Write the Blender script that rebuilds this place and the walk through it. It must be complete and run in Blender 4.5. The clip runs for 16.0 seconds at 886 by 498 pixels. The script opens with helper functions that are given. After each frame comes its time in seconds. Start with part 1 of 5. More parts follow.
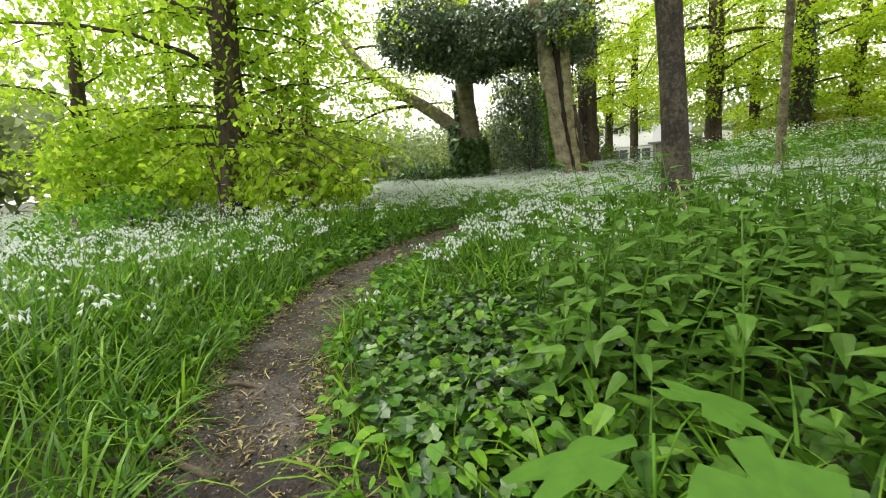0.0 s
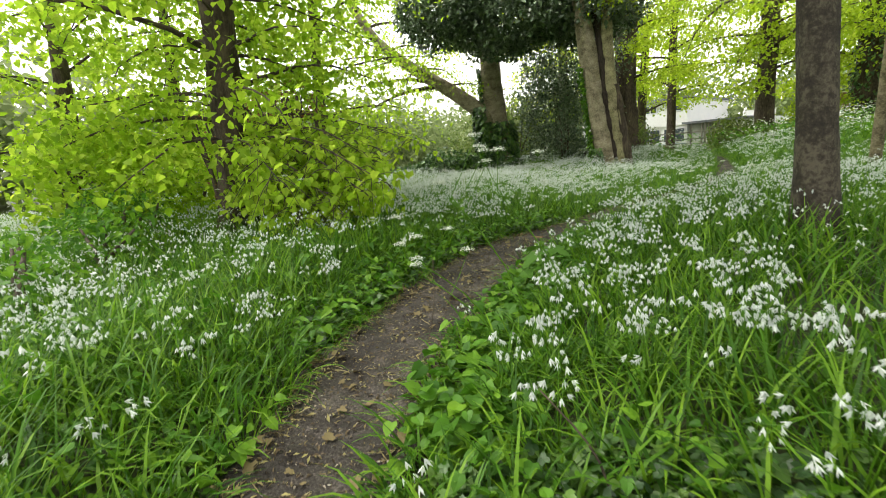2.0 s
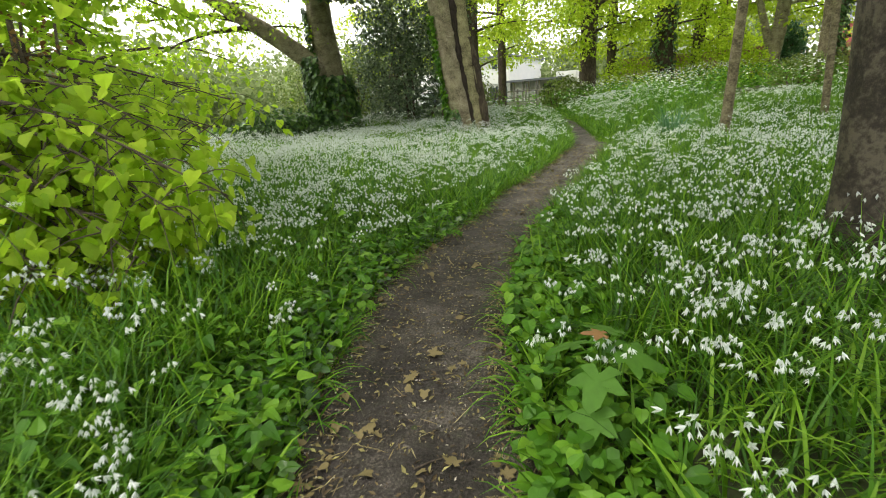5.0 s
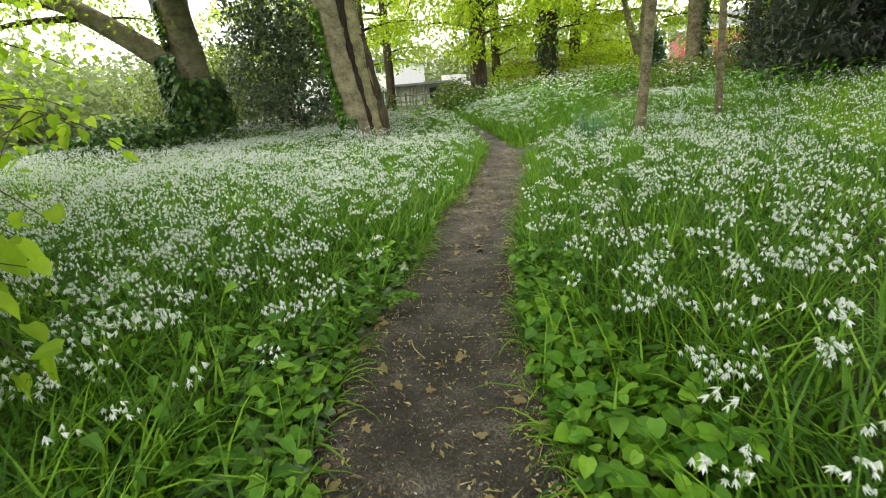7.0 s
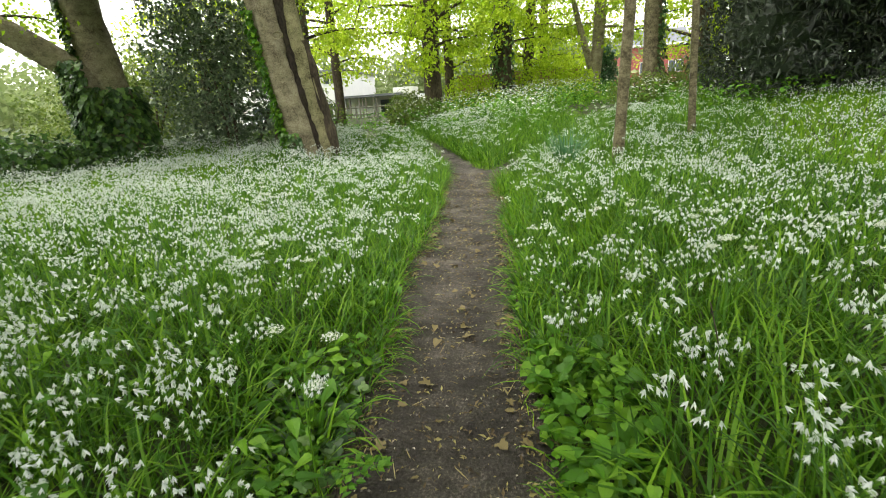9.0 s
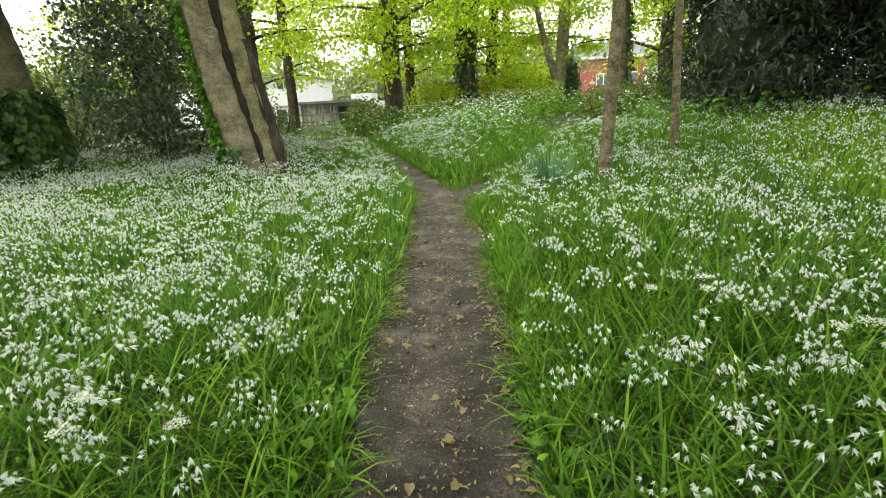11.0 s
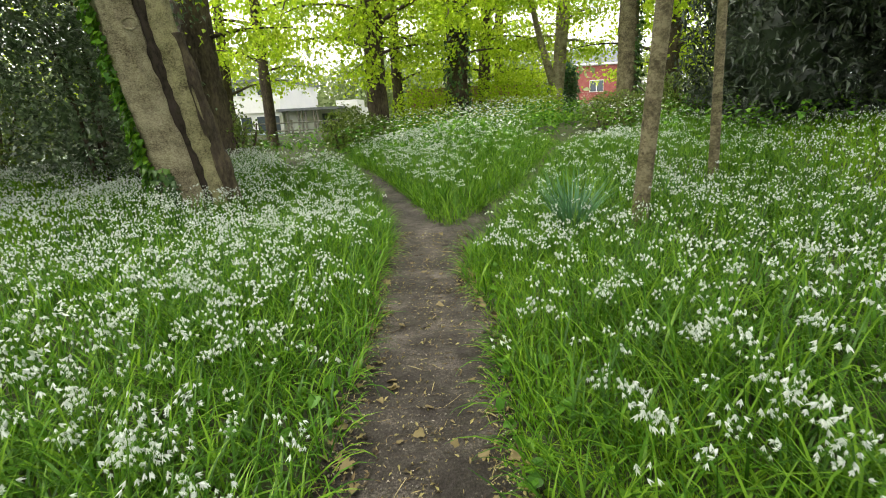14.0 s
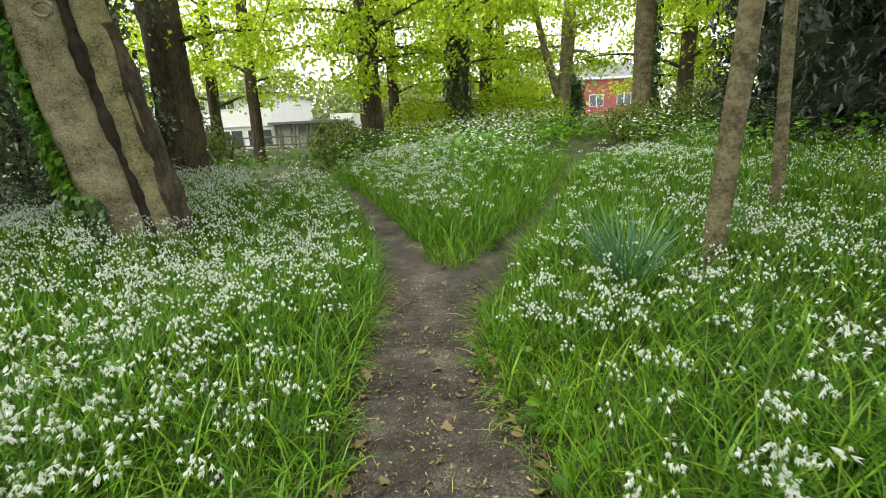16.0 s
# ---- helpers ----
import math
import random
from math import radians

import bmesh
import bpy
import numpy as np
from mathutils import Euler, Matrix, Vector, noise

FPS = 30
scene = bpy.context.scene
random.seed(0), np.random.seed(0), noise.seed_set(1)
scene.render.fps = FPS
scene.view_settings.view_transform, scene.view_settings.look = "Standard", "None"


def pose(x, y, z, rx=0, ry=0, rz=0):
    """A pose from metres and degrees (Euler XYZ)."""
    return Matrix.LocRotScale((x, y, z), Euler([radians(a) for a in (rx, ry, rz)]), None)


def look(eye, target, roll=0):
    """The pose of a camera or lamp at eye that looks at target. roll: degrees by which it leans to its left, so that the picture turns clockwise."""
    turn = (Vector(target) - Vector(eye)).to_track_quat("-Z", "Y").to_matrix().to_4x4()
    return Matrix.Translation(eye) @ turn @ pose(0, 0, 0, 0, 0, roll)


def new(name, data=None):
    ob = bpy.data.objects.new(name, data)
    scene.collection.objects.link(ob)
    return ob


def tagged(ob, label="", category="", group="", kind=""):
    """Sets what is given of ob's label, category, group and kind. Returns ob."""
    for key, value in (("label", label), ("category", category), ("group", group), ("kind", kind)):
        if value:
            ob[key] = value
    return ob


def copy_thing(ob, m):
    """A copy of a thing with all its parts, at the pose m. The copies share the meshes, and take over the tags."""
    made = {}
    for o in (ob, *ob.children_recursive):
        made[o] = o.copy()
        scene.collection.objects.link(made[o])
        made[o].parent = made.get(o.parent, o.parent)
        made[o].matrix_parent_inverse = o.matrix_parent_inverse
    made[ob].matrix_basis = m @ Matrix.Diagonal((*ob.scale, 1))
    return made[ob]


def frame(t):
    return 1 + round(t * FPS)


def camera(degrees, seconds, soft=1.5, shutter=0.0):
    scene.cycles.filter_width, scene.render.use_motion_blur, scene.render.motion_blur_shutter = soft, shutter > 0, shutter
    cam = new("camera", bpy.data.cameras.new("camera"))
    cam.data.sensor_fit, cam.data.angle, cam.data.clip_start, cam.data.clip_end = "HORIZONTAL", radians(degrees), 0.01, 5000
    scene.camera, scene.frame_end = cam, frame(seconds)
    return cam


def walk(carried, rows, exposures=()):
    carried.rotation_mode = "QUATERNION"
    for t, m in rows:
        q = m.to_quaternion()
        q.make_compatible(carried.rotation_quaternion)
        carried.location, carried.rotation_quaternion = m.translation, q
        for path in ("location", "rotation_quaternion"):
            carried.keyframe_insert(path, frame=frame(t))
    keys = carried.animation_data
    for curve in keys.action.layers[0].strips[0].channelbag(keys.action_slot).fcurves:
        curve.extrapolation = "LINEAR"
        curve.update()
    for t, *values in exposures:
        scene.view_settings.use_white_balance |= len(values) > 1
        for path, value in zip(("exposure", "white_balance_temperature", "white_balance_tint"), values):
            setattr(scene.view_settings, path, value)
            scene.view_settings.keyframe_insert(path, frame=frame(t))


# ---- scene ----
cam = camera(86.7, 16.0, soft=1.0, shutter=0.2)
PATH = [
    (0, (5.336, -2.009, 0.804), (3.847, -0.71, 0.494), -3.8),
    (0.5, (5.091, -1.86, 0.784), (3.568, -0.607, 0.449), -3.4),
    (1, (4.777, -1.658, 0.835), (3.247, -0.422, 0.47), -3.5),
    (1.5, (4.453, -1.493, 0.932), (2.918, -0.263, 0.565), -3.8),
    (2, (4.13, -1.28, 1.066), (2.599, -0.05, 0.686), -4.4),
    (2.5, (3.792, -1.17, 1.17), (2.29, 0.087, 0.765), -4.1),
    (3, (3.433, -1.086, 1.2), (2.004, 0.241, 0.758), -4.3),
    (3.5, (3.095, -0.864, 1.242), (1.776, 0.552, 0.738), -4.7),
    (4, (2.805, -0.64, 1.25), (1.581, 0.847, 0.71), -5.5),
    (4.5, (2.485, -0.489, 1.282), (1.395, 1.087, 0.709), -3.7),
    (5, (2.268, -0.196, 1.285), (1.297, 1.444, 0.679), -4.0),
    (7.5, (1.098, 1.145, 1.307), (0.613, 2.987, 0.698), -4.3),
    (8, (0.979, 1.43, 1.319), (0.54, 3.288, 0.721), -4.1),
    (8.5, (0.914, 1.754, 1.353), (0.51, 3.619, 0.754), -4.3),
    (9, (0.849, 2.074, 1.385), (0.486, 3.949, 0.793), -4.1),
    (11.5, (0.57, 3.537, 1.501), (0.394, 5.445, 0.927), -3.1),
    (12, (0.576, 3.853, 1.538), (0.41, 5.763, 0.968), -3.1),
    (12.5, (0.534, 4.166, 1.539), (0.377, 6.079, 0.977), -2.9),
    (13, (0.489, 4.466, 1.545), (0.334, 6.379, 0.983), -3.0),
    (13.5, (0.49, 4.775, 1.555), (0.333, 6.689, 0.997), -3.1),
    (14, (0.476, 5.093, 1.548), (0.317, 7.008, 0.993), -3.0),
    (14.5, (0.42, 5.452, 1.564), (0.26, 7.367, 1.011), -2.8),
    (15, (0.392, 5.825, 1.552), (0.234, 7.743, 1.009), -2.8),
    (15.5, (0.389, 6.187, 1.55), (0.234, 8.113, 1.032), -2.8),
    (16, (0.311, 6.567, 1.531), (0.165, 8.498, 1.03), -2.8),
]
walk(cam, [(t, look(e, g, r)) for t, e, g, r in PATH], [(0, 1.9, 6850, 10), (5, 1.95, 6850, 10), (8, 2.2, 6850, 10), (12, 2.1, 6850, 10), (16, 1.98, 6850, 10)])

# world, sun, exposure
world = bpy.data.worlds.new("sky")
world.use_nodes = True
scene.world = world
wn, wl = world.node_tree.nodes, world.node_tree.links
sky = wn.new("ShaderNodeTexSky")
sky.sky_type, sky.sun_disc = "NISHITA", False
sky.sun_elevation, sky.sun_rotation = radians(69), radians(-113)
sky.air_density, sky.dust_density, sky.ozone_density = 1.0, 1.5, 1.0
grey = wn.new("ShaderNodeHueSaturation")
grey.inputs["Saturation"].default_value = 0.08
wl.new(sky.outputs[0], grey.inputs["Color"])
wl.new(grey.outputs[0], wn["Background"].inputs["Color"])
wn["Background"].inputs["Strength"].default_value = 0.15
sun = new("sun", bpy.data.lights.new("sun", "SUN"))
sun.data.energy, sun.data.angle, sun.data.color = 0.9, radians(40), (1.0, 0.97, 0.92)
sun.matrix_world = look((-14, -6, 40), (0, 0, 0))

rng = np.random.default_rng(11)


# ---------------------------------------------------------------- materials
def material(name):
    m = bpy.data.materials.new(name)
    m.use_nodes = True
    return m, m.node_tree.nodes, m.node_tree.links, m.node_tree.nodes["Principled BSDF"]


def ramp(nodes, stops):
    r = nodes.new("ShaderNodeValToRGB")
    while len(r.color_ramp.elements) < len(stops):
        r.color_ramp.elements.new(0.5)
    for e, (p, c) in zip(r.color_ramp.elements, stops):
        e.position, e.color = p, (*c, 1)
    return r


def noise_tex(nodes, links, scale, detail=4, rough=0.6, coord="Object"):
    co = nodes.new("ShaderNodeTexCoord")
    n = nodes.new("ShaderNodeTexNoise")
    n.inputs["Scale"].default_value, n.inputs["Detail"].default_value, n.inputs["Roughness"].default_value = scale, detail, rough
    links.new(co.outputs[coord], n.inputs["Vector"])
    return n


def leaf_mat(name, dark, mid, light, rough=0.5, through_light=0.4, spot=9.0, spec=0.4):
    """Leaf: colour varies leaf by leaf, with a finer mottling, and lets light through."""
    m, n, l, b = material(name)
    geo = n.new("ShaderNodeNewGeometry")
    r = ramp(n, [(0.0, dark), (0.5, mid), (1.0, light)])
    l.new(geo.outputs["Random Per Island"], r.inputs[0])
    t = noise_tex(n, l, spot, 3)
    mix = n.new("ShaderNodeMix")
    mix.data_type, mix.blend_type = "RGBA", "MULTIPLY"
    tr = ramp(n, [(0.3, (0.72, 0.74, 0.7)), (0.7, (1.12, 1.1, 1.05))])
    l.new(t.outputs["Fac"], tr.inputs[0])
    mix.inputs["Factor"].default_value = 0.8
    l.new(r.outputs[0], mix.inputs["A"])
    l.new(tr.outputs[0], mix.inputs["B"])
    l.new(mix.outputs["Result"], b.inputs["Base Color"])
    b.inputs["Roughness"].default_value = rough
    b.inputs["Specular IOR Level"].default_value = spec
    tl = n.new("ShaderNodeBsdfTranslucent")
    l.new(mix.outputs["Result"], tl.inputs["Color"])
    ms = n.new("ShaderNodeMixShader")
    ms.inputs[0].default_value = through_light
    l.new(b.outputs[0], ms.inputs[1])
    l.new(tl.outputs[0], ms.inputs[2])
    l.new(ms.outputs[0], n["Material Output"].inputs["Surface"])
    return m


def surface_mat(name, stops, scale, fine, bump=0.3, rough=0.85, stretch=(1, 1, 1), dist=0.02):
    """Rough natural surface: coarse patches of colour, fine grain, and relief."""
    m, n, l, b = material(name)
    co = n.new("ShaderNodeTexCoord")
    mp = n.new("ShaderNodeMapping")
    mp.inputs["Scale"].default_value = stretch
    l.new(co.outputs["Object"], mp.inputs["Vector"])
    a = n.new("ShaderNodeTexNoise")
    a.inputs["Scale"].default_value, a.inputs["Detail"].default_value, a.inputs["Roughness"].default_value = scale, 6, 0.65
    f = n.new("ShaderNodeTexNoise")
    f.inputs["Scale"].default_value, f.inputs["Detail"].default_value, f.inputs["Roughness"].default_value = fine, 8, 0.7
    l.new(mp.outputs[0], a.inputs["Vector"])
    l.new(mp.outputs[0], f.inputs["Vector"])
    add = n.new("ShaderNodeMath")
    add.operation = "MULTIPLY_ADD"
    l.new(f.outputs["Fac"], add.inputs[0])
    add.inputs[1].default_value = 0.55
    half = n.new("ShaderNodeMath")
    half.operation = "MULTIPLY"
    l.new(a.outputs["Fac"], half.inputs[0])
    half.inputs[1].default_value = 0.5
    l.new(half.outputs[0], add.inputs[2])
    r = ramp(n, [(0.40 + (p - 0.3) * 0.5, c) for p, c in stops])
    l.new(add.outputs[0], r.inputs[0])
    l.new(r.outputs[0], b.inputs["Base Color"])
    bp = n.new("ShaderNodeBump")
    bp.inputs["Strength"].default_value, bp.inputs["Distance"].default_value = bump, dist
    l.new(add.outputs[0], bp.inputs["Height"])
    l.new(bp.outputs[0], b.inputs["Normal"])
    b.inputs["Roughness"].default_value = rough
    b.inputs["Specular IOR Level"].default_value = 0.3
    return m


def plain_mat(name, a, b_, scale=3.0, rough=0.6, bump=0.1):
    return surface_mat(name, [(0.3, a), (0.75, b_)], scale, scale * 12, bump, rough)


M_SOIL = surface_mat("woodland soil", [(0.3, (0.022, 0.03, 0.012)), (0.55, (0.035, 0.045, 0.016)), (0.75, (0.05, 0.06, 0.02))], 1.5, 40, 0.8)
M_PATH = surface_mat("trodden earth", [(0.26, (0.007, 0.005, 0.004)), (0.46, (0.027, 0.022, 0.018)), (0.62, (0.054, 0.046, 0.039)), (0.78, (0.15, 0.13, 0.11))], 2.6, 85, 1.0, 0.72, dist=0.03)
M_BARK = surface_mat("grey brown bark", [(0.3, (0.05, 0.036, 0.022)), (0.45, (0.14, 0.12, 0.076)), (0.6, (0.24, 0.21, 0.14)), (0.8, (0.34, 0.31, 0.22))], 3.5, 42, 1.0, 0.9, (1, 1, 1.4), 0.03)
M_BARK_SMOOTH = surface_mat("smooth beech bark", [(0.3, (0.016, 0.013, 0.009)), (0.5, (0.032, 0.026, 0.017)), (0.7, (0.085, 0.074, 0.05))], 5, 30, 0.9, 0.8, (1, 1, 0.8), 0.02)
M_BARK_PALE = surface_mat("pale brown bark", [(0.3, (0.034, 0.026, 0.014)), (0.5, (0.09, 0.076, 0.042)), (0.7, (0.18, 0.156, 0.094))], 6, 26, 0.8, 0.85, (1, 1, 1.2), 0.02)
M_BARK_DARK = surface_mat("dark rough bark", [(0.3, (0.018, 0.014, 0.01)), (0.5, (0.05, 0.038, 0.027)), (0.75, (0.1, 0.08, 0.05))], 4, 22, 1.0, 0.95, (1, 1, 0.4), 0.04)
M_BARK_STRIPE = surface_mat("olive grey bark", [(0.3, (0.05, 0.042, 0.022)), (0.46, (0.15, 0.135, 0.072)), (0.7, (0.29, 0.265, 0.15))], 3.5, 42, 1.0, 0.9, (1, 1, 1.2), 0.025)
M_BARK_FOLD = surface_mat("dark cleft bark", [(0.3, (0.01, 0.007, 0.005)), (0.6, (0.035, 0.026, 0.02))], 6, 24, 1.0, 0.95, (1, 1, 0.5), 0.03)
M_TWIG = surface_mat("twig", [(0.3, (0.03, 0.022, 0.016)), (0.7, (0.09, 0.07, 0.05))], 8, 60, 0.4)
M_LIME = leaf_mat("lime leaf", (0.23, 0.4, 0.022), (0.36, 0.55, 0.036), (0.52, 0.68, 0.075), 0.5, 0.68, 9, 0.25)
M_LIME_FAR = leaf_mat("young lime leaf", (0.24, 0.38, 0.016), (0.39, 0.55, 0.025), (0.55, 0.68, 0.06), 0.5, 0.66, 3)
M_OLIVE = leaf_mat("bush leaf", (0.06, 0.1, 0.015), (0.12, 0.19, 0.025), (0.2, 0.26, 0.05), 0.5, 0.4)
M_HOLLY = leaf_mat("dark evergreen leaf", (0.035, 0.062, 0.028), (0.085, 0.14, 0.066), (0.2, 0.27, 0.16), 0.3, 0.25, 9, 0.7)
M_YEW = leaf_mat("yew spray", (0.014, 0.022, 0.014), (0.03, 0.048, 0.029), (0.085, 0.11, 0.072), 0.38, 0.12, 9, 0.6)
M_IVY = leaf_mat("ivy leaf", (0.022, 0.062, 0.016), (0.05, 0.12, 0.026), (0.13, 0.24, 0.045), 0.38, 0.25, 12, 0.5)
M_NETTLE = leaf_mat("nettle leaf", (0.034, 0.098, 0.009), (0.066, 0.162, 0.015), (0.115, 0.24, 0.024), 0.55, 0.35, 25, 0.3)
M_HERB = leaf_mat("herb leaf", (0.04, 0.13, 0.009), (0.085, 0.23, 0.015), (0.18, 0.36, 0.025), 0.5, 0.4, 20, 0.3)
M_GRASS = leaf_mat("leek leaf", (0.026, 0.088, 0.006), (0.074, 0.2, 0.012), (0.2, 0.37, 0.026), 0.45, 0.42, 6, 0.25)
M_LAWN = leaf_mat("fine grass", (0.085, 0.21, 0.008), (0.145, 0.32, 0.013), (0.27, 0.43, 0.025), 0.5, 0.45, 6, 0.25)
M_STRAW = leaf_mat("dry stem", (0.2, 0.15, 0.07), (0.34, 0.28, 0.13), (0.42, 0.38, 0.2), 0.7, 0.2)
M_PETAL = leaf_mat("white petal", (0.55, 0.61, 0.55), (0.68, 0.73, 0.72), (0.77, 0.8, 0.82), 0.5, 0.45, 30)
M_UMBEL = leaf_mat("cream umbel", (0.62, 0.66, 0.56), (0.73, 0.77, 0.7), (0.79, 0.81, 0.78), 0.6, 0.35, 30)
M_DAFF = leaf_mat("blue green leaf", (0.04, 0.12, 0.05), (0.07, 0.18, 0.08), (0.11, 0.25, 0.11), 0.4, 0.3)
M_LITTER = leaf_mat("fallen leaf", (0.035, 0.024, 0.015), (0.14, 0.1, 0.048), (0.36, 0.33, 0.13), 0.7, 0.15, 30)
M_HUSK = leaf_mat("bud scale", (0.1, 0.075, 0.05), (0.24, 0.19, 0.13), (0.5, 0.47, 0.4), 0.7, 0.15, 30)
# paler, greyer green: the haze of distance is mixed into the leaf colour
M_FAR = leaf_mat("haze-paled distant foliage", (0.14, 0.2, 0.07), (0.22, 0.29, 0.11), (0.3, 0.36, 0.18), 0.7, 0.4, 1)
M_RUST = leaf_mat("reddish leaf", (0.16, 0.07, 0.03), (0.26, 0.13, 0.05), (0.34, 0.2, 0.08), 0.6, 0.35)
M_RENDER = plain_mat("white render", (0.72, 0.73, 0.74), (0.82, 0.82, 0.8), 0.8)
M_BRICK = surface_mat("red brick", [(0.3, (0.22, 0.06, 0.052)), (0.6, (0.3, 0.092, 0.08)), (0.8, (0.36, 0.16, 0.13))], 2, 20, 0.3)
M_BROWNBRICK = surface_mat("old brown brick", [(0.3, (0.2, 0.11, 0.06)), (0.6, (0.32, 0.2, 0.11)), (0.8, (0.4, 0.28, 0.17))], 2, 20, 0.3)
M_SLATE = plain_mat("grey slate", (0.09, 0.1, 0.11), (0.16, 0.17, 0.19), 3)
M_FRAMEW = plain_mat("white paint", (0.74, 0.74, 0.74), (0.82, 0.82, 0.82), 6, 0.4)
M_POST = plain_mat("weathered timber", (0.12, 0.11, 0.1), (0.24, 0.22, 0.2), 8)
M_GLASS, _n, _l, _b = material("dark window glass")
_b.inputs["Base Color"].default_value, _b.inputs["Roughness"].default_value = (0.06, 0.075, 0.09, 1), 0.06
M_BLUE = plain_mat("grey blue panel", (0.2, 0.26, 0.33), (0.3, 0.36, 0.42), 2)
M_STONE = plain_mat("grey gravel", (0.06, 0.055, 0.05), (0.17, 0.155, 0.14), 40, 0.9)


# ---------------------------------------------------------------- mesh helpers
def link_mesh(name, V, F, mats, parent=None, index=None, smooth=True):
    """One mesh object from numpy vertices and triangles."""
    V = np.asarray(V, np.float32).reshape(-1, 3)
    F = np.asarray(F, np.int32).reshape(-1, 3)
    me = bpy.data.meshes.new(name)
    me.vertices.add(len(V))
    me.vertices.foreach_set("co", V.ravel())
    me.loops.add(F.size)
    me.loops.foreach_set("vertex_index", F.ravel())
    me.polygons.add(len(F))
    me.polygons.foreach_set("loop_start", np.arange(0, F.size, 3, dtype=np.int32))
    me.polygons.foreach_set("use_smooth", np.full(len(F), smooth))
    for m in mats if isinstance(mats, (list, tuple)) else [mats]:
        me.materials.append(m)
    if index is not None:
        me.polygons.foreach_set("material_index", np.asarray(index, np.int32))
    me.update(calc_edges=True)
    ob = new(name, me)
    if parent:
        ob.parent = parent
    return ob


def part(name, bm, mat, parent=None, label=""):
    me = bpy.data.meshes.new(name)
    bm.to_mesh(me)
    bm.free()
    me.materials.append(mat)
    ob = new(name, me)
    if parent:
        ob.parent = parent
    return tagged(ob, label) if label else ob


class Soup:
    """Gathers many small copies of templates into one mesh."""

    def __init__(self):
        self.v, self.f, self.m, self.n = [], [], [], 0

    def put(self, V, F, mi=0):
        V, F = np.asarray(V, float).reshape(-1, 3), np.asarray(F, int).reshape(-1, 3)
        self.v.append(V)
        self.f.append(F + self.n)
        self.m.append(np.full(len(F), mi) if np.isscalar(mi) else np.asarray(mi))
        self.n += len(V)

    def copies(self, tv, tf, P, R, mi=0):
        """Template tv, tf at places P (n,3) turned and sized by R (n,3,3)."""
        tv, tf = np.asarray(tv, float), np.asarray(tf, int)
        n, k = len(P), len(tv)
        if n == 0:
            return
        V = np.einsum("nij,kj->nki", R, tv) + np.asarray(P)[:, None, :]
        F = tf[None] + (np.arange(n) * k)[:, None, None]
        one = np.full(len(tf), mi) if np.isscalar(mi) else np.asarray(mi)
        self.put(V, F, np.tile(one, n))

    def link(self, name, mats, parent=None, smooth=True):
        return link_mesh(name, np.concatenate(self.v), np.concatenate(self.f), mats, parent, np.concatenate(self.m), smooth)


def turns(yaw, pitch, roll, size):
    """(n,3,3): roll about y, pitch about x, yaw about z, times size."""
    cy, sy, cp, sp, cr, sr = np.cos(yaw), np.sin(yaw), np.cos(pitch), np.sin(pitch), np.cos(roll), np.sin(roll)
    o, i = np.zeros_like(cy), np.ones_like(cy)
    Z = np.stack([cy, -sy, o, sy, cy, o, o, o, i], -1).reshape(-1, 3, 3)
    X = np.stack([i, o, o, o, cp, -sp, o, sp, cp], -1).reshape(-1, 3, 3)
    Y = np.stack([cr, o, sr, o, i, o, -sr, o, cr], -1).reshape(-1, 3, 3)
    return Z @ X @ Y * np.asarray(size).reshape(-1, 1, 1)


def fan(outline, mid):
    """Leaf template: outline of (x, y, z) round a middle point."""
    n = len(outline)
    return np.array([mid] + outline), np.array([(0, 1 + i, 1 + (i + 1) % n) for i in range(n)])


LEAF2 = (np.array([(0, 0, 0), (0.36, 0.42, 0.1), (0, 1, -0.08), (-0.36, 0.42, 0.1)]), np.array([(0, 1, 2), (0, 2, 3)]))
LEAF_SPRAY = (LEAF2[0] * np.array([0.62, 1.35, 1.6]), LEAF2[1])
LEAF_HEART = fan([(0, 0, 0), (0.3, -0.08, 0.05), (0.47, 0.2, 0.08), (0.36, 0.6, 0.03), (0, 1.02, -0.16), (-0.36, 0.6, 0.03), (-0.47, 0.2, 0.08), (-0.3, -0.08, 0.05)], (0, 0.35, -0.02))
LEAF_ROUND = fan([(0, 0, 0), (0.45, 0.12, 0.08), (0.36, 0.62, 0.03), (0, 1.02, -0.16), (-0.36, 0.62, 0.03), (-0.45, 0.12, 0.08)], (0, 0.35, -0.02))
LEAF_IVY = fan([(0, 0, 0), (0.28, -0.14, 0.03), (0.5, 0.12, 0.02), (0.3, 0.34, 0.05), (0.34, 0.62, 0.0), (0, 0.95, -0.08), (-0.34, 0.62, 0.0), (-0.3, 0.34, 0.05), (-0.5, 0.12, 0.02), (-0.28, -0.14, 0.03)], (0, 0.28, 0.0))
LEAF_NETTLE = fan([(0, 0, 0), (0.24, 0.05, 0.05), (0.3, 0.2, 0.06), (0.25, 0.36, 0.04), (0.22, 0.52, 0.03), (0.14, 0.7, 0), (0.1, 0.84, -0.04), (0, 1.05, -0.12), (-0.1, 0.84, -0.04), (-0.14, 0.7, 0), (-0.22, 0.52, 0.03), (-0.25, 0.36, 0.04), (-0.3, 0.2, 0.06), (-0.24, 0.05, 0.05)], (0, 0.42, -0.02))
_syc = []
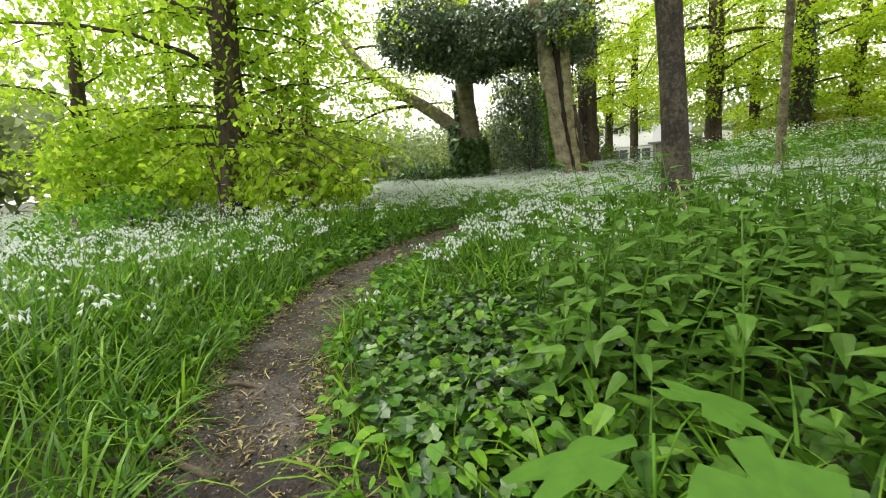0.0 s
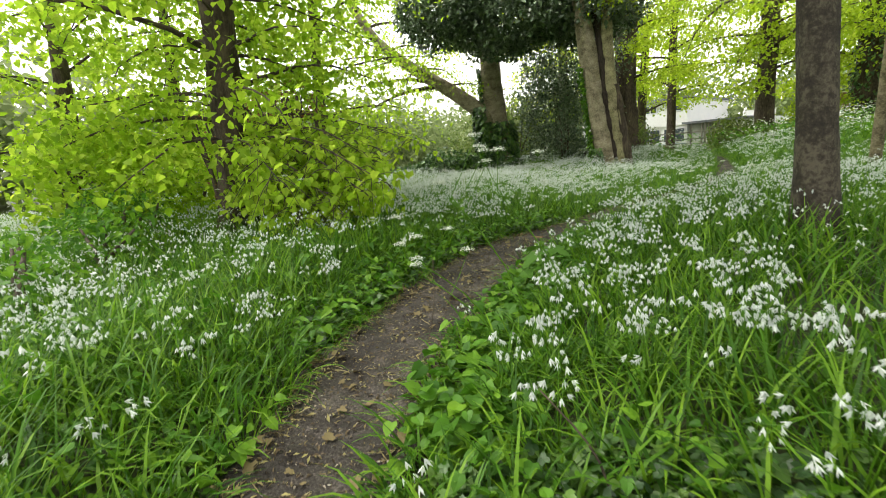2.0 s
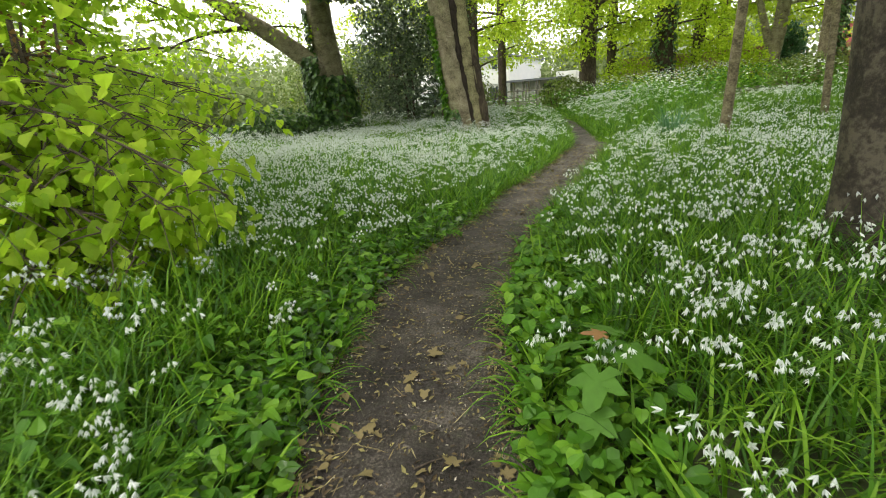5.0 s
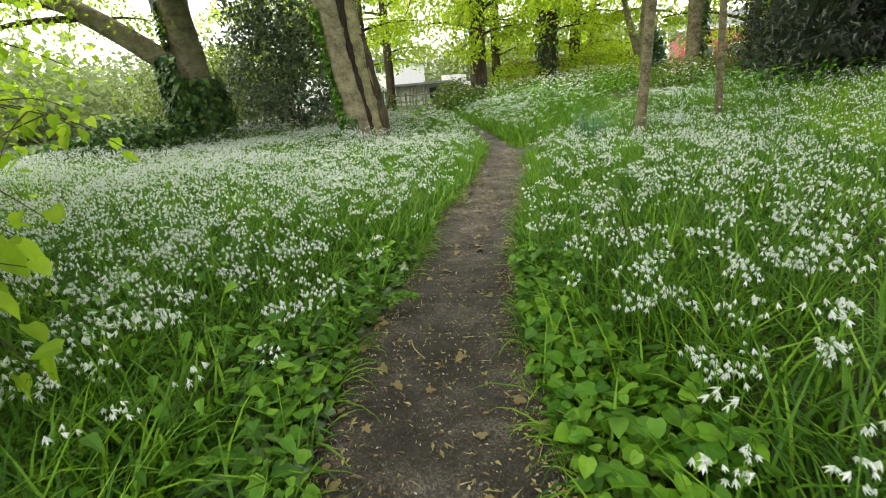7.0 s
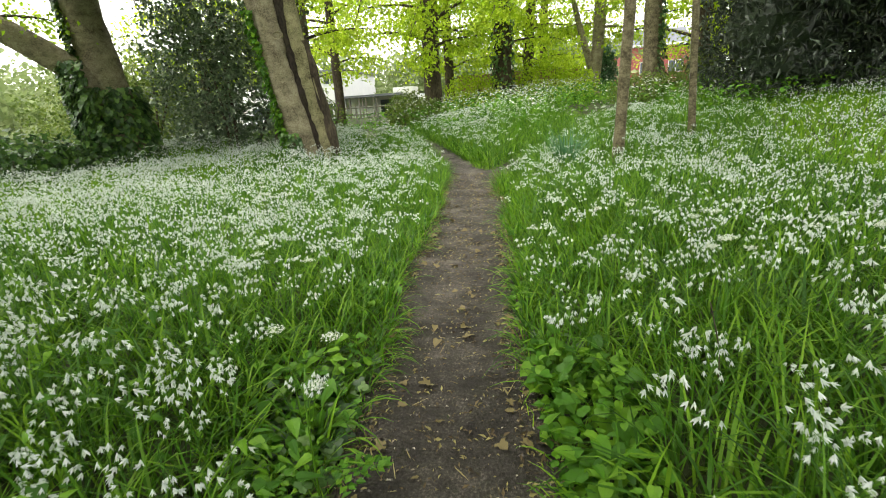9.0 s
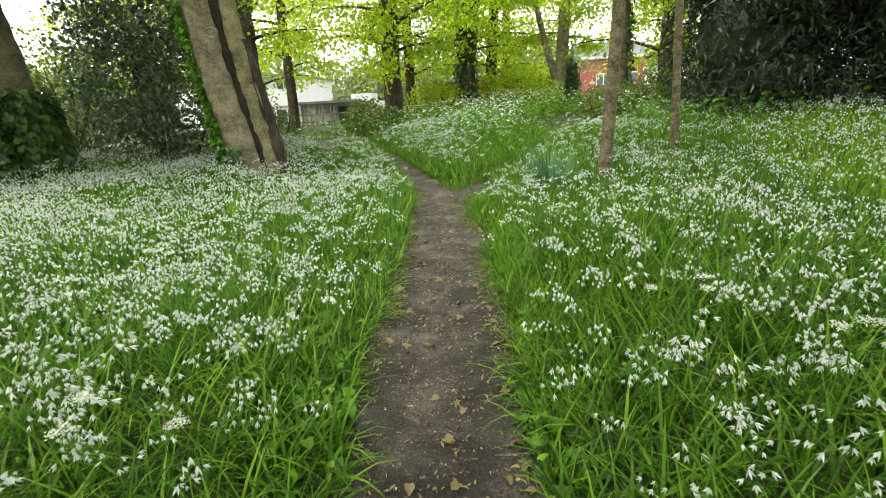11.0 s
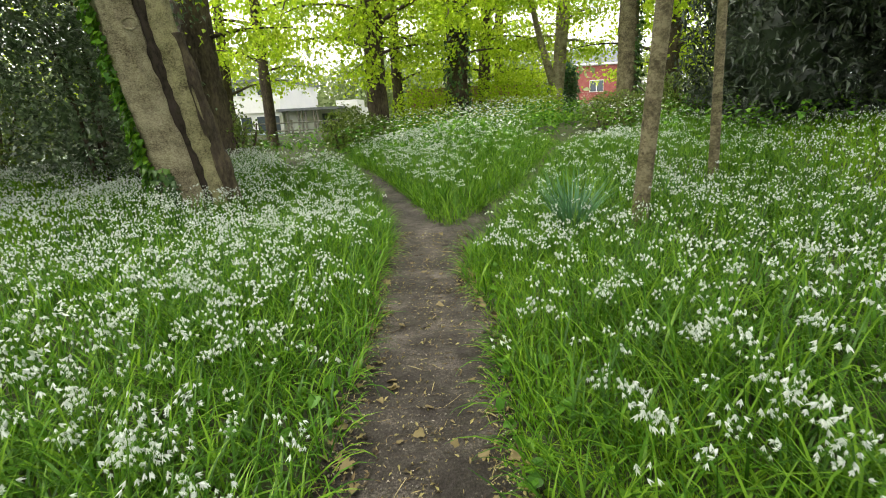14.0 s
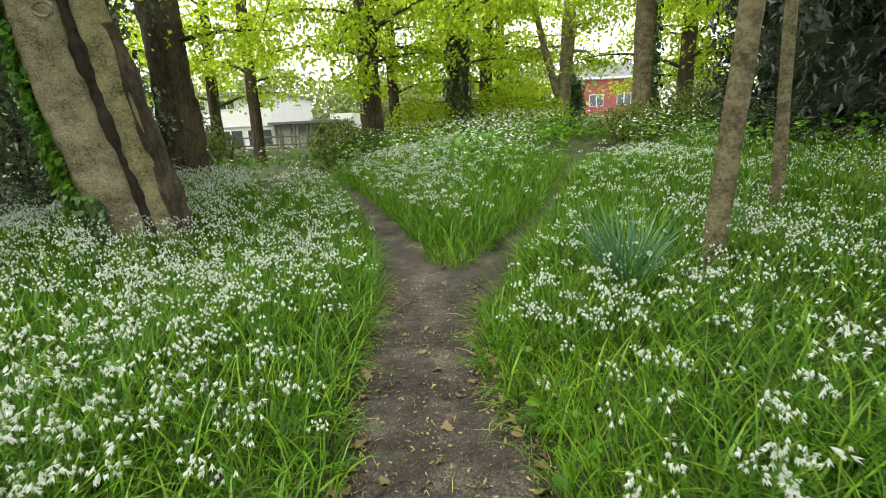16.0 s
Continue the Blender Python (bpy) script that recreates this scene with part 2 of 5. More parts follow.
for a_, r_ in [(-90, 0.06), (-62, 0.42), (-40, 0.5), (-22, 0.62), (-10, 0.4), (4, 0.52), (22, 0.88), (36, 0.72), (50, 0.5), (62, 0.62), (75, 0.88), (90, 1.05)]:
    _syc.append((r_ * math.cos(radians(a_)), r_ * math.sin(radians(a_)) + 0.1, 0.05 - 0.12 * r_ * r_))
LEAF_SYC = fan(_syc + [(-x, y, z) for x, y, z in _syc[-2:0:-1]], (0, 0.3, 0.03))


def blades(P, az, L, W, lean, curl, K=4):
    """Grass blades: roots P, heading az, length, width, first lean and curl (radians)."""
    n = len(P)
    P = np.asarray(P)
    V = np.zeros((n, 2 * K + 1, 3))
    pos = P.copy()
    side = np.stack([-np.sin(az), np.cos(az), np.zeros(n)], -1)
    for k in range(K + 1):
        u = k / K
        if k < K:
            w = (W * (0.55 + 0.9 * u * (1 - u) * 2) * (1 - u ** 3) * 0.5)[:, None]
            V[:, 2 * k], V[:, 2 * k + 1] = pos - side * w, pos + side * w
        else:
            V[:, 2 * K] = pos
        th = lean + curl * (u + 0.5 / K) ** 1.4
        s, c = np.sin(th), np.cos(th)
        pos = pos + (L / K)[:, None] * np.stack([np.cos(az) * s, np.sin(az) * s, c], -1)
    t = []
    for k in range(K - 1):
        a = 2 * k
        t += [(a, a + 1, a + 3), (a, a + 3, a + 2)]
    t.append((2 * K - 2, 2 * K - 1, 2 * K))
    F = np.array(t)[None] + (np.arange(n) * (2 * K + 1))[:, None, None]
    return V, F


def tube(points, radii, seg=8, rough=0.0, closed=True, freq=3.0, seed=0.0):
    """Tapered tube along points, with an uneven skin."""
    pts = [Vector(p) for p in points]
    V, F = [], []
    for i, p in enumerate(pts):
        d = (pts[min(i + 1, len(pts) - 1)] - pts[max(i - 1, 0)]).normalized()
        a = d.orthogonal().normalized() if abs(d.z) < 0.5 else Vector((1, 0, 0)).cross(d).normalized()
        b = d.cross(a)
        for k in range(seg):
            t = 2 * math.pi * k / seg
            o = a * math.cos(t) + b * math.sin(t)
            r = radii[i]
            if rough:
                q = Vector((o.x * 1.3 * freq / 3 + seed, o.y * 1.3 * freq / 3, p.z * 0.45))
                r *= 1 + rough * (noise.noise(q * 1.4) + 0.5 * noise.noise(q * 4) + 0.35 * noise.noise(Vector((q.x * 3, q.y * 3, p.z * 5))))
            V.append(p + o * r)
    for i in range(len(pts) - 1):
        for k in range(seg):
            a, b, c, d = i * seg + k, i * seg + (k + 1) % seg, (i + 1) * seg + (k + 1) % seg, (i + 1) * seg + k
            F += [(a, b, c), (a, c, d)]
    if closed:
        for base, flip in ((0, True), ((len(pts) - 1) * seg, False)):
            for k in range(1, seg - 1):
                F.append((base, base + k + 1, base + k) if flip else (base, base + k, base + k + 1))
    return np.array([tuple(v) for v in V]), np.array(F)


def spline(points, n):
    """Smooth line of n rows through points of any width."""
    p = np.array(points, float)
    p = np.vstack([2 * p[0] - p[1], p, 2 * p[-1] - p[-2]])
    out = []
    for u in np.linspace(0, len(p) - 3 - 1e-6, n):
        i, t = int(u), u - int(u)
        a, b, c, d = p[i:i + 4]
        out.append(0.5 * (2 * b + (c - a) * t + (2 * a - 5 * b + 4 * c - d) * t * t + (3 * b - a - 3 * c + d) * t ** 3))
    return np.array(out)


def box_bm(x, y, z, sx, sy, sz, bm=None):
    bm = bm or bmesh.new()
    r = bmesh.ops.create_cube(bm, size=1)
    for v in r["verts"]:
        v.co = Vector((x + v.co.x * sx, y + v.co.y * sy, z + v.co.z * sz))
    return bm


# ---------------------------------------------------------------- ground and path
MAIN = spline([(16.0, -8.0, 0.34), (11.0, -4.9, 0.34), (7.6, -3.0, 0.34), (5.35, -2.05, 0.34), (4.1, -1.7, 0.27), (3.5, -1.44, 0.26), (2.95, -1.08, 0.28), (2.3, -0.42, 0.32), (1.85, 0.1, 0.38), (1.5, 0.75, 0.42),
               (1.15, 1.38, 0.45), (0.88, 1.97, 0.46), (0.64, 2.72, 0.46), (0.51, 3.5, 0.43), (0.4, 4.5, 0.39), (0.27, 5.6, 0.46), (0.24, 6.4, 0.44),
               (0.15, 7.2, 0.41), (0.12, 8.3, 0.46), (-0.06, 9.1, 0.42), (-0.11, 10.0, 0.45), (-0.1, 11.0, 0.4)], 360)
LEFT = spline([(-0.15, 10.3, 0.4), (-0.55, 11.7, 0.3), (-1.35, 13.75, 0.22), (-2.6, 16.3, 0.18), (-4.2, 18.4, 0.18), (-6.5, 20.0, 0.18)], 110)
RIGHT = spline([(0.1, 10.4, 0.35), (0.72, 12.1, 0.2), (1.33, 13.5, 0.13), (1.85, 15.3, 0.12), (2.5, 17.2, 0.22), (3.6, 19.0, 0.2)], 90)
ALL = np.vstack([MAIN, LEFT, RIGHT])


def edge(x, y):
    """Metres beyond the path's edge; negative on the path."""
    x, y = np.asarray(x, float).ravel(), np.asarray(y, float).ravel()
    out = np.empty(len(x))
    for i in range(0, len(x), 20000):
        d = np.hypot(x[i:i + 20000, None] - ALL[None, :, 0], y[i:i + 20000, None] - ALL[None, :, 1]) - ALL[None, :, 2]
        out[i:i + 20000] = d.min(1)
    return out


def step(a, b, v):
    t = np.clip((v - a) / (b - a), 0, 1)
    return t * t * (3 - 2 * t)


def height(x, y, e=None):
    x, y = np.asarray(x, float).ravel(), np.asarray(y, float).ravel()
    e = edge(x, y) if e is None else e
    s = np.logaddexp(0, (y - 11.0) * 1.2) / 1.2
    h = 1.25 * np.tanh(s * 0.09 / 1.25) - 0.07 * step(2.5, -1.5, y) - 0.16 * step(4.2, 5.1, x) * step(0.0, -1.4, y)
    h = h - 0.62 * step(14, 24, y) * step(0.5, -5, x)
    h += 0.13 * step(-0.02, 1.3, e)
    h += step(0.3, 3, e) * 0.05 * (np.sin(1.3 * x + 0.4) * np.sin(1.1 * y + 1.0) + 0.5 * np.sin(2.9 * x) * np.sin(2.3 * y + 2))
    h += 0.06 * np.clip(x - 6, 0, 6) * step(5, 14, y)
    return h


def grid_mesh(name, xs, ys, mat):
    X, Y = np.meshgrid(xs, ys)
    Z = height(X, Y)
    nx = len(xs)
    i = np.arange((len(ys) - 1) * nx).reshape(-1, nx)[:, :-1].ravel()
    F = np.concatenate([np.stack([i, i + 1, i + nx + 1], -1), np.stack([i, i + nx + 1, i + nx], -1)])
    return link_mesh(name, np.stack([X.ravel(), Y.ravel(), Z], -1), F, mat)


near = np.arange(-12, 12.01, 0.16)
ground = grid_mesh("ground", np.concatenate([[-600, -200, -80, -40, -25, -17], near, [15, 20, 30, 60, 150, 600]]),
                   np.concatenate([[-300, -60, -20, -9], np.arange(-5, 24.01, 0.16), [25, 27, 29, 31, 33, 35, 38, 45, 70, 150, 900]]), M_SOIL)
tagged(ground, "dark woodland soil under the meadow plants", "ground", kind="structure")


def ribbon(name, line, lift, label):
    """Trodden path with a worn uneven edge, laid just over the soil."""
    u_ = np.linspace(0, len(line) - 1, int(len(line) * 2.4))
    line = np.stack([np.interp(u_, np.arange(len(line)), line[:, c]) for c in range(3)], -1)
    n, k = len(line), 23
    t = np.gradient(line[:, :2], axis=0)
    t /= np.linalg.norm(t, axis=1)[:, None]
    nor = np.stack([-t[:, 1], t[:, 0]], -1)
    V = []
    for j in range(k):
        u = j / (k - 1) * 2 - 1
        wob = np.array([0.1 * noise.noise(Vector((line[i, 0] * 2.6, line[i, 1] * 2.6, math.copysign(2, u) + 5))) + 0.07 * noise.noise(Vector((line[i, 0] * 8, line[i, 1] * 8, math.copysign(1, u)))) for i in range(n)])
        xy = line[:, :2] + nor * (u * (line[:, 2] + 0.06) + (wob * abs(u)))[:, None]
        z = height(xy[:, 0], xy[:, 1]) + lift - 0.02 * (1 - u * u)
        z += np.array([0.016 * noise.noise(Vector((a * 4, b * 4, 3))) + 0.012 * noise.noise(Vector((a * 13, b * 13, 7))) + 0.007 * noise.noise(Vector((a * 31, b * 31, 1))) for a, b in xy])
        if abs(u) == 1:
            z -= 0.02
        V.append(np.stack([xy[:, 0], xy[:, 1], z], -1))
    V = np.stack(V, 1).reshape(-1, 3)
    i = (np.arange(n - 1)[:, None] * k + np.arange(k - 1)[None]).ravel()
    F = np.concatenate([np.stack([i, i + k + 1, i + 1], -1), np.stack([i, i + k, i + k + 1], -1)])
    ob = link_mesh(name, V, F, M_PATH)
    return tagged(ob, label, "path", kind="structure")


ribbon("path", MAIN, 0.034, "narrow trodden earth path winding through white flowers")
ribbon("path_fork_left", LEFT, 0.030, "trodden earth path branching off towards the buildings")
ribbon("path_fork_right", RIGHT, 0.026, "narrow earth path branching off up the slope")


# ---------------------------------------------------------------- trees
def trunk_line(base, top, bend=0.1, n=14, seed=0):
    b, t = np.array(base, float), np.array(top, float)
    out = []
    for i in range(n):
        u = i / (n - 1)
        p = b + (t - b) * u
        p[0] += bend * math.sin(u * 3.0 + seed)
        p[1] += bend * 0.7 * math.sin(u * 2.3 + seed * 1.7)
        out.append(p)
    out = np.array(out)
    out[:, :2] += (b - out[0])[:2] * (1 - np.linspace(0, 1, n))[:, None]
    return out


def trunk_radii(r0, r1, n, flare=0.5, height_m=8.0):
    u = np.linspace(0, 1, n)
    return r0 + (r1 - r0) * u + r0 * flare * np.exp(-u * height_m / 0.35)


def limbs_and_leaves(tree, line, n_limbs, z0, reach, clumps, leaves, leaf_size, mat, bark, spread=0.7, droop=0.25, seed=1, template=LEAF2, flat=0.4, up=0.35, arc=None, thick=1.0):
    """Limbs out of the trunk from height z0 upwards, and clumps of leaves along them."""
    r = np.random.default_rng(seed)
    P = []
    for i in range(n_limbs):
        z = z0 + (line[-1][2] - z0) * (i + r.random()) / n_limbs
        k = int(np.clip(np.searchsorted(line[:, 2], z), 1, len(line) - 1))
        f = (z - line[k - 1][2]) / max(1e-3, line[k][2] - line[k - 1][2])
        p = line[k - 1] + (line[k] - line[k - 1]) * f
        a = (i * 2.4 + r.random() * 0.9) if arc is None else arc[0] + (arc[1] - arc[0]) * r.random()
        length = reach * (0.65 + 0.6 * r.random())
        d = np.array([math.cos(a), math.sin(a), up + 0.3 * r.random()])
        pts = [p]
        for s in range(7):
            d = d + np.array([r.normal(0, 0.12), r.normal(0, 0.12), -droop * 0.35 * r.random() - droop * 0.12])
            pts.append(pts[-1] + d / np.linalg.norm(d) * length / 7)
        rad = np.linspace((0.028 + 0.012 * length) * thick, 0.005, 8)
        V, F = tube(pts, rad, 6)
        link_mesh("limb", V, F, bark, tree)
        for s in range(clumps):
            u = 0.25 + 0.75 * (s + r.random()) / clumps
            j = min(6, int(u * 7))
            c = pts[j] + (pts[j + 1] - pts[j]) * (u * 7 - j)
            m = int(leaves * (0.6 + 0.8 * r.random()))
            q = r.normal(0, 1, (m, 3))
            q *= (np.array([spread, spread, spread * flat]) * (0.5 + 0.5 * r.random((m, 1)))) * 0.62
            q[:, 2] -= 0.25 * np.hypot(q[:, 0], q[:, 1])
            P.append(c + q)
    P = np.vstack(P)
    n = len(P)
    so = Soup()
    so.copies(*template, P, turns(r.random(n) * 6.283, r.normal(-0.55, 0.45, n), r.normal(0, 0.5, n), leaf_size * (0.6 + 0.7 * r.random(n))))
    so.link("crown", mat, tree, False)


def ground_at(x, y):
    return float(height([x], [y])[0])


def make_tree(base, top, r0, r1, bark, label, seed, bend=0.1, flare=0.5, rough=0.14, seg=20, name="tree"):
    x, y = base
    z = ground_at(x, y) - 0.1
    tree = tagged(new(name), label, "tree")
    tree.location = (0, 0, 0)
    line = trunk_line((x, y, z), top, bend, 22, seed)
    fine = spline(line, 70)
    V, F = tube(fine, trunk_radii(r0, r1, 70, flare, top[2] - z), seg, rough * 1.25, True, 3.0, seed * 3.7)
    link_mesh("trunk", V, F, bark, tree)
    return tree, line


near_tree, line = make_tree((3.1, 3.55), (2.6, 3.4, 8.5), 0.15, 0.09, M_BARK_SMOOTH, "slender smooth-barked tree standing among white flowers", 1, 0.06, 0.45, 0.08)
# crown widened and large-leaved, mostly out of view, to shade the right-hand meadow
limbs_and_leaves(near_tree, line, 22, 4.0, 5.0, 6, 150, 0.24, M_LIME_FAR, M_BARK_SMOOTH, 0.8, 0.2, 21)
thin_a, line = make_tree((2.36, 10.7), (2.75, 10.5, 8.5), 0.09, 0.075, M_BARK_PALE, "slim pale-barked tree leaning beside the forked path", 2, 0.07, 0.25, 0.12)
# high crowns of both slim trees filled out for the same shade
limbs_and_leaves(thin_a, line, 10, 5.4, 3.4, 5, 130, 0.15, M_LIME_FAR, M_BARK_PALE, 0.8, 0.2, 22)
thin_b, line = make_tree((4.22, 12.9), (3.95, 13.0, 8.5), 0.072, 0.06, M_BARK_PALE, "thin straight young tree beside the dark yew", 3, 0.03, 0.2, 0.1)
limbs_and_leaves(thin_b, line, 10, 5.4, 3.4, 5, 130, 0.15, M_LIME_FAR, M_BARK_PALE, 0.8, 0.2, 23)

# leaning tree of two grown-together stems
twin = tagged(new("tree"), "leaning tree of two fused stems with striped bark and ivy", "tree")
zt = ground_at(-3.9, 11.9)
lineL = spline([(-3.95, 11.85, zt - 0.1), (-4.0, 11.82, 0.9), (-4.1, 11.78, 1.6), (-4.2, 11.72, 2.4), (-4.3, 11.66, 3.3), (-4.7, 11.5, 6.0), (-5.2, 11.3, 9.0)], 26)
V, F = tube(spline(lineL, 80), trunk_radii(0.3, 0.22, 80, 0.4, 9), 30, 0.17, True, 3, 5)
link_mesh("trunk", V, F, M_BARK, twin)
lineR = spline([(-3.5, 12.1, zt - 0.1), (-3.58, 12.06, 0.9), (-3.68, 12.0, 1.6), (-3.78, 11.96, 2.4), (-3.88, 11.92, 3.3), (-4.1, 12.1, 6.0), (-4.2, 12.4, 9.0)], 26)
V, F = tube(spline(lineR, 80), trunk_radii(0.225, 0.16, 80, 0.5, 9), 26, 0.18, True, 3, 9)
link_mesh("second_trunk", V, F, M_BARK_STRIPE, twin)
# raised tube along the join; the cleft's darkness is put into its colour
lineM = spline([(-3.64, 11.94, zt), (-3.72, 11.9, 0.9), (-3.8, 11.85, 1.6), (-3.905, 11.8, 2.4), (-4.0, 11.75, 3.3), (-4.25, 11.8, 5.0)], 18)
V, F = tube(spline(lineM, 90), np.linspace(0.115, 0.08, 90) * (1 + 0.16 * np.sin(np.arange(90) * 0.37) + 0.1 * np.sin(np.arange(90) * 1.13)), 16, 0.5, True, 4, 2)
tagged(link_mesh("cleft_strip", V, F, M_BARK_FOLD, twin), "dark strip filling the cleft between the stems")
kv, kf = tube([(-4.015 + 0.11 * math.cos(a), 11.52 - 0.02 * abs(math.cos(a)), 2.88 + 0.07 * math.sin(a)) for a in np.linspace(0, 6.283, 17)], np.full(17, 0.016), 7, 0.3)
kv += np.array([0.02, -0.005, 0])
tagged(link_mesh("knot", kv, kf, M_BARK, twin), "oval bark knot")
# darker tube set along the right edge of the second stem
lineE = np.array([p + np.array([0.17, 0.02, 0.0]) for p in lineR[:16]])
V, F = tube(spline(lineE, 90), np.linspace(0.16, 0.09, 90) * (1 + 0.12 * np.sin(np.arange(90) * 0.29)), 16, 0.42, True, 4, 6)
tagged(link_mesh("bark_ridge", V, F, M_BARK_DARK, twin), "dark rough bark ridge")
limbs_and_leaves(twin, lineL, 7, 4.6, 2.4, 4, 90, 0.1, M_LIME_FAR, M_BARK, 0.8, 0.2, 24)


def ivy_on(tree, line, rad, z0, z1, n, seed, az=(0, 6.283), size=0.08, name="ivy", mat=None):
    r = np.random.default_rng(seed)
    z = z0 + (z1 - z0) * r.random(n) ** 1.2
    c = np.stack([np.interp(z, line[:, 2], line[:, k]) for k in range(3)], -1)
    a = az[0] + (az[1] - az[0]) * r.random(n)
    R = np.interp(z, line[:, 2], rad) * 1.04 + 0.02 + 0.14 * r.random(n) ** 2
    P = c + np.stack([np.cos(a) * R, np.sin(a) * R, np.zeros(n)], -1)
    so = Soup()
    so.copies(*LEAF_IVY, P, turns(a - math.pi / 2 + r.normal(0, 0.35, n), r.normal(-0.95, 0.3, n), r.normal(0, 0.4, n), size * (0.6 + 0.7 * r.random(n))) )
    return tagged(so.link(name, mat or M_IVY, tree, False), "climbing ivy leaves")


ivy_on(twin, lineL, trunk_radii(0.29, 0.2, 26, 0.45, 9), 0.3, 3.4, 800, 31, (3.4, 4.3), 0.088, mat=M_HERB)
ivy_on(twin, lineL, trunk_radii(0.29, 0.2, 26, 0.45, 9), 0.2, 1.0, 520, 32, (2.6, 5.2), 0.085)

dark, line = make_tree((-6.2, 16.9), (-6.1, 16.9, 10.0), 0.44, 0.32, M_BARK_DARK, "dark rough-barked tree with twiggy growth on its trunk", 4, 0.08, 0.5, 0.2)
limbs_and_leaves(dark, line, 14, 3.4, 3.4, 5, 110, 0.12, M_LIME_FAR, M_BARK_DARK, 0.9, 0.3, 25)
ta, line = make_tree((-3.05, 22.6), (-3.1, 22.6, 9.5), 0.38, 0.28, M_BARK_DARK, "tall lime tree with dark trunk and fresh yellow-green leaves", 5, 0.08, 0.4, 0.2)
limbs_and_leaves(ta, line, 18, 3.4, 4.2, 6, 80, 0.16, M_LIME_FAR, M_TWIG, 1.1, 0.4, 26)
limbs_and_leaves(ta, line, 7, 3.0, 4.4, 6, 80, 0.15, M_LIME_FAR, M_TWIG, 0.9, 0.7, 126, LEAF2, 0.6, 0.3, (2.3, 4.6))
tb, line = make_tree((-0.25, 25.1), (-0.35, 25.1, 9.5), 0.42, 0.34, M_BARK_DARK, "tall ivy-dark lime trunk with fresh yellow-green leaves", 6, 0.08, 0.4, 0.22)
limbs_and_leaves(tb, line, 18, 3.4, 4.2, 6, 85, 0.16, M_LIME_FAR, M_TWIG, 1.1, 0.35, 27)
ivy_on(tb, line, trunk_radii(0.42, 0.34, 22, 0.4, 11), 1.0, 7, 900, 33, size=0.14)
tc, line = make_tree((4.1, 28.2), (4.6, 28.1, 9.5), 0.3, 0.2, M_BARK, "forked tree with bare grey trunk at the wood's edge", 7, 0.1, 0.5, 0.15)
V, F = tube(spline([(4.1, 28.2, 2.4), (3.7, 28.2, 3.6), (3.2, 28.3, 5.4), (2.6, 28.4, 8.0)], 10), np.linspace(0.2, 0.1, 10), 10, 0.1)
link_mesh("second_trunk", V, F, M_BARK, tc)
limbs_and_leaves(tc, line, 14, 4.0, 4.0, 6, 90, 0.16, M_LIME_FAR, M_BARK, 1.1, 0.3, 28)
td, line = make_tree((5.3, 21.3), (5.2, 21.3, 9.0), 0.31, 0.24, M_BARK_PALE, "straight pale brown trunk partly covered with ivy", 8, 0.05, 0.35, 0.12)
limbs_and_leaves(td, line, 13, 4.6, 3.6, 5, 110, 0.14, M_LIME_FAR, M_BARK_PALE, 1.0, 0.3, 29)
ivy_on(td, line, trunk_radii(0.31, 0.24, 22, 0.35, 10), 1.2, 5, 420, 34, (-1.2, 0.9), 0.13)
te, line = make_tree((-8.6, 26.0), (-8.4, 26.0, 9.0), 0.24, 0.18, M_BARK_DARK, "slim grey-trunked tree beside the white building", 9, 0.05, 0.3, 0.12)
limbs_and_leaves(te, line, 14, 3.5, 3.6, 6, 80, 0.16, M_LIME_FAR, M_BARK_DARK, 1.1, 0.35, 30)
for bx, by, sd in ((8.6, 26.5, 41), (12.5, 24.0, 42), (-16.5, 26.5, 43), (1.8, 36.0, 45), (-3.6, 30.5, 46), (10.5, 31.0, 47), (-12.6, 30.2, 48), (0.8, 30.0, 49), (17.5, 22.0, 50)):
    t_, line = make_tree((bx, by), (bx + 0.3, by, 9.0), 0.3, 0.2, M_BARK_DARK, "woodland tree with fresh yellow-green spring leaves", sd, 0.1, 0.4, 0.15)
    limbs_and_leaves(t_, line, 16, 2.8, 4.2, 6, 60, 0.2, M_LIME_FAR, M_TWIG, 1.2, 0.35, sd)

# ivy-clad tree with a heavy leaning limb
ivyt, line = make_tree((-9.25, 12.95), (-9.75, 12.6, 9.0), 0.44, 0.34, M_BARK, "big old tree with ivy round its base and a leaning limb", 10, 0.06, 0.5, 0.12)
V, F = tube(spline([(-9.5, 12.7, 2.3), (-10.0, 12.25, 2.95), (-10.8, 11.5, 3.8), (-11.8, 10.6, 4.7), (-12.6, 9.6, 5.8), (-13, 8.8, 7.2)], 16), np.linspace(0.34, 0.14, 16), 16, 0.12, True, 3, 4)
link_mesh("leaning_limb", V, F, M_BARK, ivyt)
for a, b, c in (((-11.0, 11.3, 4.0), (-12.2, 10.4, 4.3), (-13.8, 9.2, 4.2)), ((-10.9, 11.4, 3.9), (-11.9, 10.1, 3.7), (-12.6, 8.6, 3.0)), ((-11.9, 10.5, 4.8), (-13.0, 9.9, 5.3), (-14.5, 9.3, 5.5))):
    V, F = tube(spline([a, b, c], 9), np.linspace(0.1, 0.02, 9), 7)
    link_mesh("limb", V, F, M_BARK_DARK, ivyt)
ivy_on(ivyt, line, trunk_radii(0.42, 0.33, 22, 0.5, 9) + 0.12, 0.2, 2.3, 2000, 35, size=0.16)
ivy_on(ivyt, line, np.linspace(0.85, 0.5, 22), 0.2, 2.9, 2000, 136, (3.0, 5.0), 0.15)
